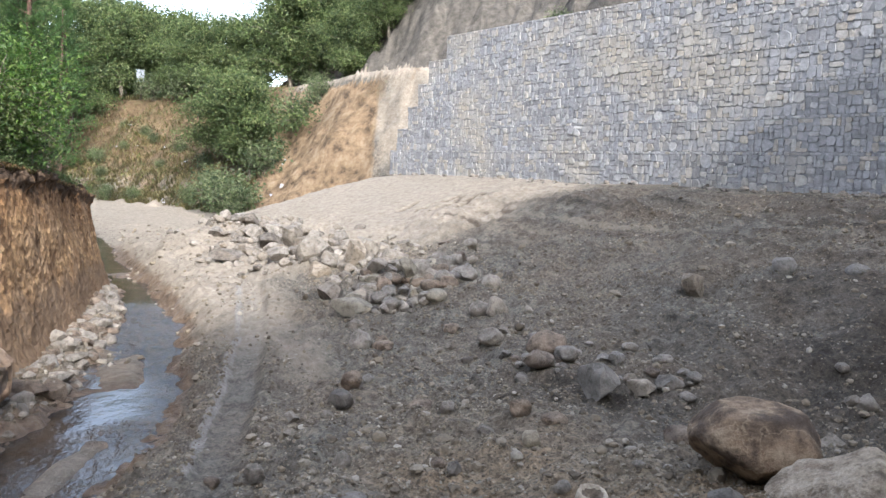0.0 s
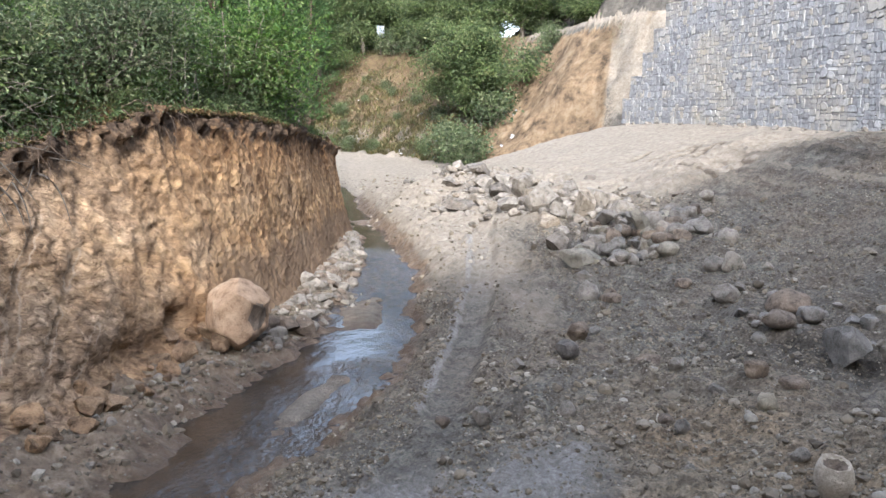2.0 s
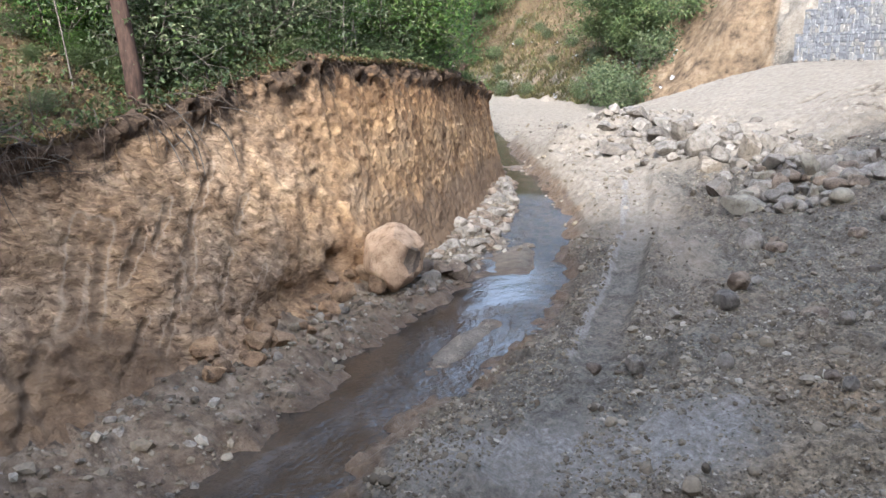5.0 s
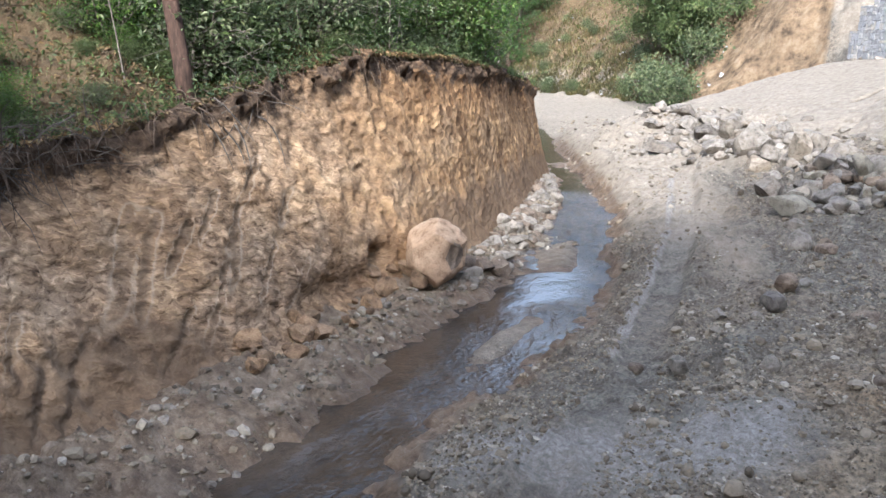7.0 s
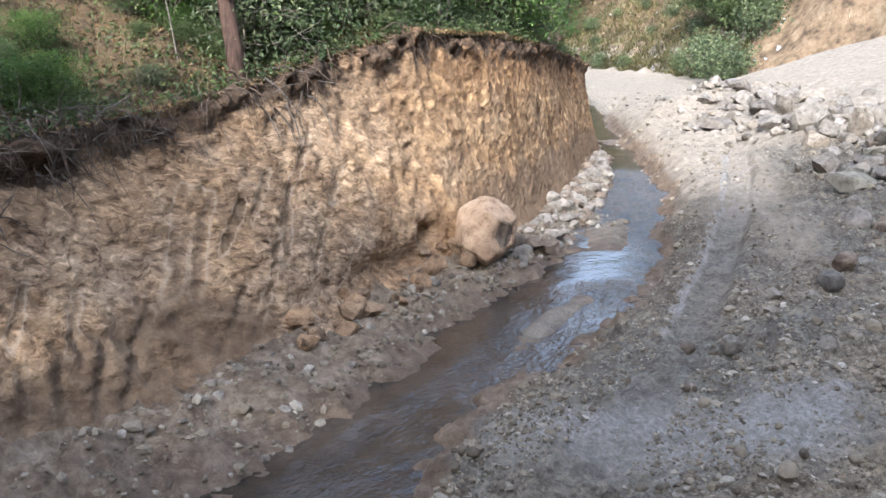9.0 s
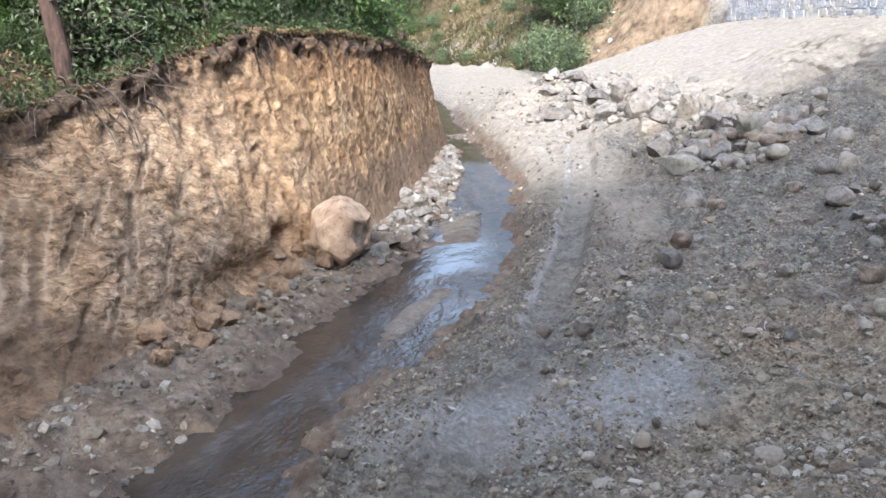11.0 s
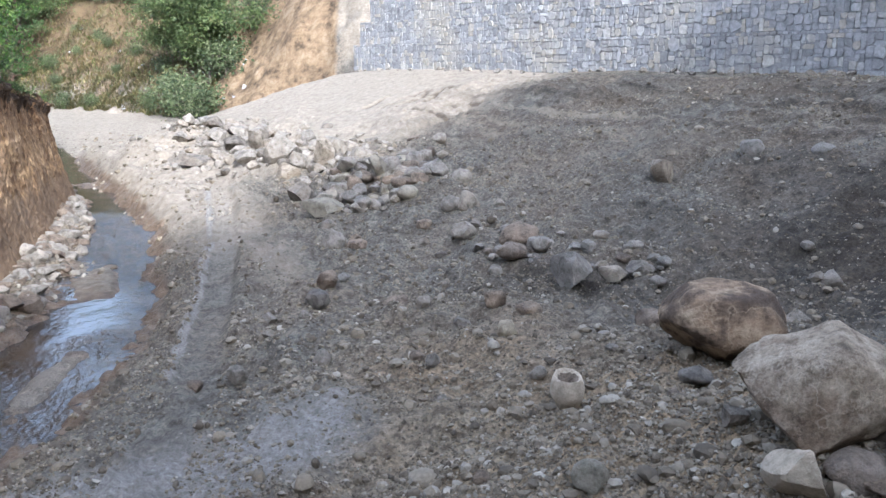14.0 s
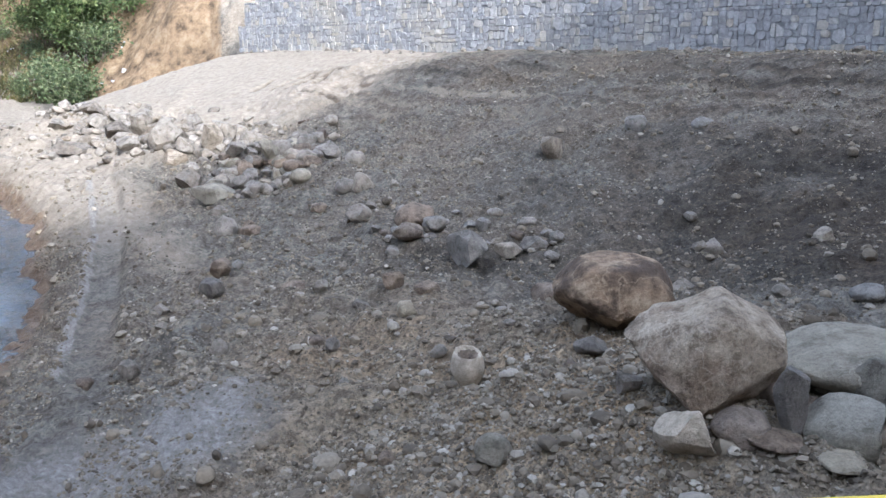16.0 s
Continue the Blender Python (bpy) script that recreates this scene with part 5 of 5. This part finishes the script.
def plant(base, x, y, scale=1.0, turn=0.0, sink=0.05, flat=1.0, lean=0.0):
    """A copy of a plant on the ground."""
    z = ground_z(x, y) if x > -7 or y > 30 else float(shelf_z(x, y))
    ob = copy_thing(base, pose(x, y, z - sink, lean, 0, turn))
    ob.scale = (scale, scale, scale * flat)
    return ob


BUSH_BRIGHT = broadleaf(1, 3.2, 1.5, LEAF_BRIGHT, 7000, 0.11, label="bushy shrub with bright green leaves on the bank", name="shrub", category="shrub", stems=5, low=0.05)
BUSH_DARK = broadleaf(2, 2.4, 1.2, LEAF_DARK, 3800, 0.095, label="dense dark grey-green shrub on the bank", name="shrub", category="shrub", stems=7, low=0.0)
BUSH_MID = broadleaf(3, 2.0, 1.1, LEAF_MID, 4200, 0.11, label="tangled green shrub with small leaves", name="shrub", category="shrub", stems=6, low=0.0)
TREE_WIDE = broadleaf(4, 7.0, 3.4, LEAF_MID, 15000, 0.21, label="spreading broadleaf tree above the ravine", name="broadleaf_tree", stems=1, low=0.15, clump=0.55)
PINE = pine(5, 11.0, "tall young pine with long bright needles")
BUSH_FAR = broadleaf(6, 2.2, 1.3, LEAF_DARK, 1100, 0.25, label="ragged dark green shrub on the far slope", name="shrub", category="shrub", stems=7, low=0.0, clump=0.42)
PLANTS = (BUSH_BRIGHT, BUSH_DARK, BUSH_MID, TREE_WIDE, PINE, BUSH_FAR)
sprig = random.Random(21)

# along the edge of the cut bank
for k in range(64):
    y = 4 + 24 * (k + sprig.random()) / 64
    back = float(np.interp(y, LEAN_Y, LEAN)) + sprig.uniform(0.7, 2.4) + (0.9 if y < 9 else 0)
    x = float(np.interp(y, FOOT_Y, FOOT_X)) - back
    if y > 21.5 or y < 8.5:
        continue
    kind = BUSH_DARK if sprig.random() < (0.75 if y < 14 else 0.25) else (BUSH_BRIGHT if sprig.random() < 0.6 else BUSH_MID)
    plant(kind, x, y, sprig.uniform(0.5, 0.95) * (0.7 if y > 19 else 1), sprig.uniform(0, 360))
# second and third rows, higher
for k in range(44):
    y = 3 + (18 if k < 36 else 32) * (k % 36 + sprig.random()) / 36
    x = float(np.interp(y, FOOT_Y, FOOT_X)) - sprig.uniform(5, 13)
    plant(BUSH_MID if y < 10 else sprig.choice((BUSH_BRIGHT, BUSH_BRIGHT, BUSH_MID, BUSH_DARK)), x, y, sprig.uniform(1.0, 1.9) * (0.5 if y > 15.5 else 1), sprig.uniform(0, 360))
for x, y, sc in ((-11.3, 23.2, 0.72), (-12.6, 26.0, 0.7), (-15.5, 28.2, 0.9), (-13.6, 20.5, 0.85), (-12.2, 24.6, 0.55), (-27.5, 63, 1.1), (-27, 60, 1.1), (-14.2, 24.2, 0.8), (-14.8, 26.4, 0.75), (-17.2, 27, 1.0), (-16.5, 24, 1.0), (-19, 29, 1.1), (-22, 21, 1.1), (-18, 14, 1.0), (-24, 33, 1.2), (-16, 19, 0.9), (-26, 26, 1.2)):
    plant(PINE, x, y, sc, sprig.uniform(0, 360))
for x, y, sc in ((-24, 16, 1.2), (-30, 30, 1.4), (-21, 36, 1.2), (-20, 9, 1.1), (-28, 8, 1.3), (-33, 20, 1.5), (-29, 40, 1.4)):
    plant(TREE_WIDE, x, y, sc, sprig.uniform(0, 360))

# on the far hillside
for x, y, sc in ((-11.8, 51.5, 0.95), (-13.8, 54.5, 0.8), (-17, 70, 0.95), (-22, 74, 1.0), (-29, 72, 1.3), (-35, 70, 1.5), (-28.5, 66, 1.0), (-19, 66, 0.8), (-15, 67, 0.85), (-27, 80, 1.3), (-24, 72, 1.0), (-29.5, 78, 1.3), (-19.5, 80, 0.8), (-14, 80, 0.9), (-20.5, 68, 0.9), (-24.5, 78, 1.1), (-13.5, 76, 1.0), (-26, 69, 1.1), (-9.5, 74, 1.3), (-12.0, 72, 0.9), (-7.5, 68, 1.2), (-10, 69, 0.9), (-9, 66, 0.9), (-6.5, 60, 0.8), (-4, 58, 0.7)):
    plant(TREE_WIDE, x, y, sc, sprig.uniform(0, 360))
for x, y, sc in ((-12.5, 49.4, 1.0), (-11.2, 48.2, 0.8), (-13.6, 50.5, 1.0), (-12.0, 46.9, 0.75), (-10.6, 50.0, 0.9), (-9.2, 52.8, 0.9), (-8.0, 53.5, 0.7)):
    plant(BUSH_FAR, x, y, sc, sprig.uniform(0, 360))
for k in range(20):
    x = sprig.uniform(-26, -11)
    plant(sprig.choice((BUSH_FAR, BUSH_FAR)), x, 57 - 0.75 * (x + 22) * (x > -22) + sprig.uniform(0.3, 8), sprig.uniform(0.2, 0.5), sprig.uniform(0, 360))
for k in range(20):
    x = sprig.uniform(-34, -16)
    plant(sprig.choice((BUSH_FAR, BUSH_BRIGHT, BUSH_FAR)), x, sprig.uniform(4, 12) + 58 - 0.35 * (x + 14), sprig.uniform(0.5, 1.1), sprig.uniform(0, 360))
for k in range(20):
    x = -12 + 12 * (k + sprig.random()) / 20
    plant(sprig.choice((BUSH_FAR, BUSH_FAR, TREE_WIDE)), x, 57.5 - 0.75 * (x + 3) + sprig.uniform(0, 2.5), sprig.uniform(0.5, 0.8) if k % 3 else 1.1, sprig.uniform(0, 360))
for k in range(26):
    x = sprig.uniform(-10, 24)
    plant(sprig.choice((BUSH_FAR, TREE_WIDE, BUSH_FAR)), x, 61 - 0.75 * x + sprig.uniform(0, 9), sprig.uniform(0.6, 1.1), sprig.uniform(0, 360))
# small dark shrubs added in place of the overhang's shadow line above the road
for k in range(22):
    x, y = WALL_P + WALL_D * sprig.uniform(-1, 30) - WALL_N * sprig.uniform(6.0, 10.0)
    plant(sprig.choice((BUSH_FAR, BUSH_FAR)), x, y, sprig.uniform(0.2, 0.6), sprig.uniform(0, 360))
# unseen trees added on the slope behind the viewer, to roughen its shadow edge
for k in range(26):
    plant(TREE_WIDE, -3 + 27 * k / 25 + sprig.uniform(-1, 1), sprig.uniform(-17, -15), sprig.uniform(0.48, 0.58), sprig.uniform(0, 360))
# low plants on the bank's edge
for k in range(46):
    y = sprig.uniform(3, 25) if k % 2 else sprig.uniform(6.5, 14)
    x = float(np.interp(y, FOOT_Y, FOOT_X) - np.interp(y, LEAN_Y, LEAN)) - sprig.uniform(0.3, 2.2)
    plant(sprig.choice((BUSH_MID, BUSH_DARK, BUSH_BRIGHT)), x, y, sprig.uniform(0.14, 0.34), sprig.uniform(0, 360), flat=0.75)
for base in PLANTS:
    for child in base.children_recursive:
        bpy.data.objects.remove(child)
    bpy.data.objects.remove(base)

# the pine stem at the edge of the bank
def stem(x, y, high, thick, lean, label):
    root = thing("tree_trunk", label, "tree")
    rng = np.random.default_rng(int(1000 * high))
    path, rad = limb(rng, (0, 0, -0.3), (lean[0], lean[1], 1), high, thick, 10, 0, 0.02)
    part("trunk", merged("trunk", [tube_data(path, [max(r, thick * 0.6) for r in rad], 10 if thick > 0.03 else 5)]), BARK_PINE if thick > 0.1 else BARK_GREY, root)
    root.matrix_basis = pose(x, y, float(shelf_z(x, y)) - 0.15)
    return root


stem(-8.42, 8.5, 9.0, 0.125, (-0.055, -0.03), "slender reddish-brown pine trunk at the edge of the bank")

for x, y, high, thick, lean in ((-11.6, 25.2, 4.5, 0.06, -0.04), (-9.6, 9.2, 5.0, 0.04, 0.05), (-10.2, 12.5, 4.0, 0.035, -0.08), (-10.6, 16.4, 5.0, 0.045, 0.06), (-10.9, 18.5, 4.0, 0.035, -0.05), (-11.4, 21.3, 5.0, 0.05, 0.03)):
    stem(x, y, high, thick, (lean, 0.02), "thin bare sapling stem among the shrubs")
twig = random.Random(61)
for k in range(34):
    y = twig.uniform(7.5, 21)
    x = float(np.interp(y, FOOT_Y, FOOT_X) - np.interp(y, LEAN_Y, LEAN)) - twig.uniform(0.35, 1.1)
    stem(x, y, twig.uniform(0.9, 2.6), twig.uniform(0.012, 0.025), (twig.uniform(-0.2, 0.25), twig.uniform(-0.3, 0.3)), "thin bare stalk at the bank's edge")

# grass and dead stalks along the bank's edge
tuft = np.random.default_rng(9)
n = 11000
gy_ = tuft.uniform(2, 30, n)
gx_ = np.interp(gy_, FOOT_Y, FOOT_X) - np.interp(gy_, LEAN_Y, LEAN) - 0.1 - tuft.exponential(1.4, n)
gz_ = shelf_z(gx_, gy_)
tagged(part("grass", blades("grass", np.stack([gx_, gy_, gz_ - 0.02], 1), tuft.uniform(0.05, 0.24, n), tuft, 0.7, 0.008), GRASS_DRY), "dry and green grass on top of the bank", "grass", kind="stuff")

# fallen leaves and creeping weeds on the shelf above the bank
n = 26000
ly = tuft.uniform(2.5, 26, n)
lx = np.interp(ly, FOOT_Y, FOOT_X) - np.interp(ly, LEAN_Y, LEAN) + 0.12 - tuft.exponential(1.5, n)
lz = shelf_z(lx, ly)
half = n // 2
spots = np.stack([lx, ly, lz + tuft.uniform(0.0, 0.06, n)], 1)
tagged(part("fallen_leaves", leaves("fallen_leaves", spots[:half], 0.09, tuft, 1.2), LEAF_BROWN), "brown fallen leaves above the bank", "leaf litter", kind="stuff")
spots[half:, 2] += tuft.exponential(0.09, n - half)
tagged(part("weeds", leaves("weeds", spots[half:], 0.08, tuft, 0.6), LEAF_MID), "creeping green weeds above the bank", "weeds", kind="stuff")

n = 24000
hx = tuft.uniform(-30, -11, n)
hy = np.interp(hx, [p[0] for p in TOE], [p[1] for p in TOE]) + tuft.exponential(4.0, n)
hz = land(hx, hy)[0]
tagged(part("slope_grass", blades("slope_grass", np.stack([hx, hy, hz - 0.03], 1), tuft.uniform(0.1, 0.45, n), tuft, 0.9, 0.03), GRASS_DRY), "dry tufts of grass on the far slope", "grass", kind="stuff")

# ---- the bridge under the viewer, with its yellow rail ----
def box_mesh(name, size, bevel=0.01):
    bm = bmesh.new()
    bmesh.ops.create_cube(bm, size=1.0, matrix=Matrix.Diagonal((*size, 1)))
    bmesh.ops.bevel(bm, geom=bm.edges[:], offset=bevel, segments=2, affect="EDGES")
    me = bpy.data.meshes.new(name)
    bm.to_mesh(me)
    bm.free()
    return me


bridge = thing("footbridge", "concrete footbridge deck with a yellow painted rail", "bridge")

part("deck", box_mesh("deck", (16, 1.75, 0.25), 0.02), CONCRETE, bridge, "", pose(0, 0.0, 2.3))
for x in (-7.2, 7.2):
    part("pier", box_mesh("pier", (0.5, 1.2, 4.0), 0.02), CONCRETE, bridge, "", pose(x, -0.1, 0.2))
part("top_rail", box_mesh("top_rail", (7.2, 0.05, 0.06)), YELLOW_PAINT, bridge, "yellow painted steel rail", pose(3.98, 0.78, 3.238, 0, 3.7, 0))
for k in range(4):
    part("post", box_mesh("post", (0.05, 0.05, 1.0 - 0.127 * k)), YELLOW_PAINT, bridge, "", pose(1.2 + 1.9 * k, 0.78, 2.9 - 0.0635 * k))


# ---- small things ----
def clods():
    """Blocks of clay fallen from the undercut bank."""
    rng = random.Random(4)
    shapes = [rock_mesh("clay_block", 300 + k, 3, 10, 0.16, 0.08, (0.5, 0.8), 28) for k in range(4)]
    for me in shapes:
        me.materials.append(FALLEN_CLAY)
    for k in range(46):
        y = rng.uniform(7.0, 12.2)
        foot = float(np.interp(y, FOOT_Y, FOOT_X))
        x = foot + rng.uniform(-0.5, 0.3)
        s = min(0.42, 0.08 + rng.expovariate(8))
        ob = new("clay_block", rng.choice(shapes))
        ob.matrix_basis = pose(x, y, ground_z(x, y) + s * 0.25, rng.uniform(-30, 30), rng.uniform(-30, 30), rng.uniform(0, 360)) @ Matrix.Diagonal((s / 1.8, s / 1.8, s * 0.75 / 1.8, 1))
        tagged(ob, "brown block of fallen clay at the bank's foot", "clay block", "fallen clay blocks")


clods()


def hanging_roots():
    """Roots and dead stalks that hang over the edge of the bank."""
    rng = np.random.default_rng(14)
    chunks = []
    for k in range(420):
        y = rng.uniform(3, 13) if k < 170 else (rng.uniform(13, 25) if k < 230 else rng.uniform(3.6, 6.6))
        foot = float(np.interp(y, FOOT_Y, FOOT_X))
        lean = float(np.interp(y, LEAN_Y, LEAN))
        top = float(np.interp(y, FOOT_Y, TOP_Z))
        x = foot - lean - rng.uniform(-0.1, 0.35)
        ln = rng.uniform(0.15, 0.45) if 170 <= k < 230 else rng.uniform(0.25, 0.9)
        path, rad = limb(rng, (x, y, top + rng.uniform(-0.05, 0.2)), (rng.uniform(0.3, 1.0), rng.normal(0, 0.7), rng.uniform(-0.3, 0.5)), ln, rng.uniform(0.004, 0.012), 6, 0.42, 0.35)
        chunks.append(tube_data(path, rad, 4))
    return merged("roots", chunks)


def dead_brush():
    """Dead sticks and torn roots heaped where the edge has slipped."""
    rng = np.random.default_rng(15)
    chunks = []
    for k in range(330):
        y = rng.uniform(3.0, 6.8) if k < 290 else rng.uniform(7.4, 9.6)
        x = float(np.interp(y, FOOT_Y, FOOT_X) - np.interp(y, LEAN_Y, LEAN)) + rng.uniform(-0.5, 0.25)
        z = float(np.interp(y, FOOT_Y, TOP_Z)) + rng.uniform(-0.45, 0.25) - 0.3 * (x > -8)
        path, rad = limb(rng, (x, y, z), (rng.uniform(0.0, 0.8), rng.normal(0, 0.8), rng.uniform(-0.7, 0.8)), rng.uniform(0.2, 0.9), rng.uniform(0.004, 0.016), 5, 0.08, 0.3)
        chunks.append(tube_data(path, rad, 4))
    for y in (8.2, 8.5, 8.9, 9.3):
        x = float(np.interp(y, FOOT_Y, FOOT_X) - np.interp(y, LEAN_Y, LEAN)) - 0.05
        path, rad = limb(rng, (x, y, 3.15), (0.9, rng.normal(0, 0.6), 0.2), rng.uniform(0.8, 1.2), 0.022, 7, 0.4, 0.15)
        chunks.append(tube_data(path, rad, 5))
    return merged("dead_brush", chunks)


tagged(part("dead_brush", dead_brush(), DEAD_WOOD), "grey dead sticks and torn roots at the bank's edge", "dead brush", kind="stuff")
tagged(part("roots", hanging_roots(), ROOT), "brown roots and dead stalks hanging over the bank's edge", "roots", kind="stuff")


def stick(x, y, length, thick, turn, rise, mat, label, z=None):
    rng = np.random.default_rng(int(abs(x) * 100))
    path, rad = limb(rng, (0, 0, 0), (1, 0, rise), length, thick, 6, 0.02, 0.12)
    ob = part("stick", merged("stick", [tube_data(path, rad, 6)]), mat)
    ob.matrix_basis = pose(x, y, (ground_z(x, y) if z is None else z) + thick * 0.7, 0, 0, turn)
    tagged(ob, label, "branch")


stick(-0.1, 23.9, 0.95, 0.05, -38, 0.3, ROOT, "dark broken branch on the rubble edge")
stick(2.35, 4.0, 0.55, 0.012, -12, 0.08, BARK_GREY, "thin pale twig among the boulders")


def rubbish():
    """Scraps of plastic and paper on the far slope."""
    rng = np.random.default_rng(31)
    vs, fs = [], []
    for k in range(45):
        x = rng.uniform(-24, -9)
        y = 57 - 0.75 * (x + 22) * (x > -22) + rng.uniform(0, 6)
        z = ground_z(x, y) + 0.06
        s = rng.uniform(0.03, 0.11)
        o = len(vs)
        for i in range(3):
            for j in range(3):
                vs.append((x + (i - 1) * s + rng.normal(0, s * 0.2), y + (j - 1) * s * 0.7, z + (j - 1) * s * 0.6 + rng.normal(0, s * 0.3)))
        fs += [(o + 3 * i + j, o + 3 * i + j + 3, o + 3 * i + j + 4, o + 3 * i + j + 1) for i in range(2) for j in range(2)]
    return mesh_from("rubbish", vs, fs, False)


tagged(part("rubbish", rubbish(), LITTER_WHITE), "white scraps of rubbish scattered on the far slope", "rubbish", kind="stuff")


def utility_box(x, y):
    """A small white box on a post at the top of the far slope."""
    root = thing("utility_box", "small white metal box on a grey post", "utility box")
    root.matrix_basis = pose(x, y, ground_z(x, y), 0, 0, 15)
    part("post", box_mesh("post", (0.12, 0.12, 2.4)), BARK_GREY, root, "", pose(0, 0, 0.9))
    box = part("box", box_mesh("box", (0.6, 0.35, 0.85), 0.02), WHITE_PAINT, root, "", pose(0, -0.2, 1.75))
    part("lid", box_mesh("lid", (0.66, 0.42, 0.06), 0.01), WHITE_PAINT, box, "", pose(0, 0, 0.455))


utility_box(-23.7, 66.9)
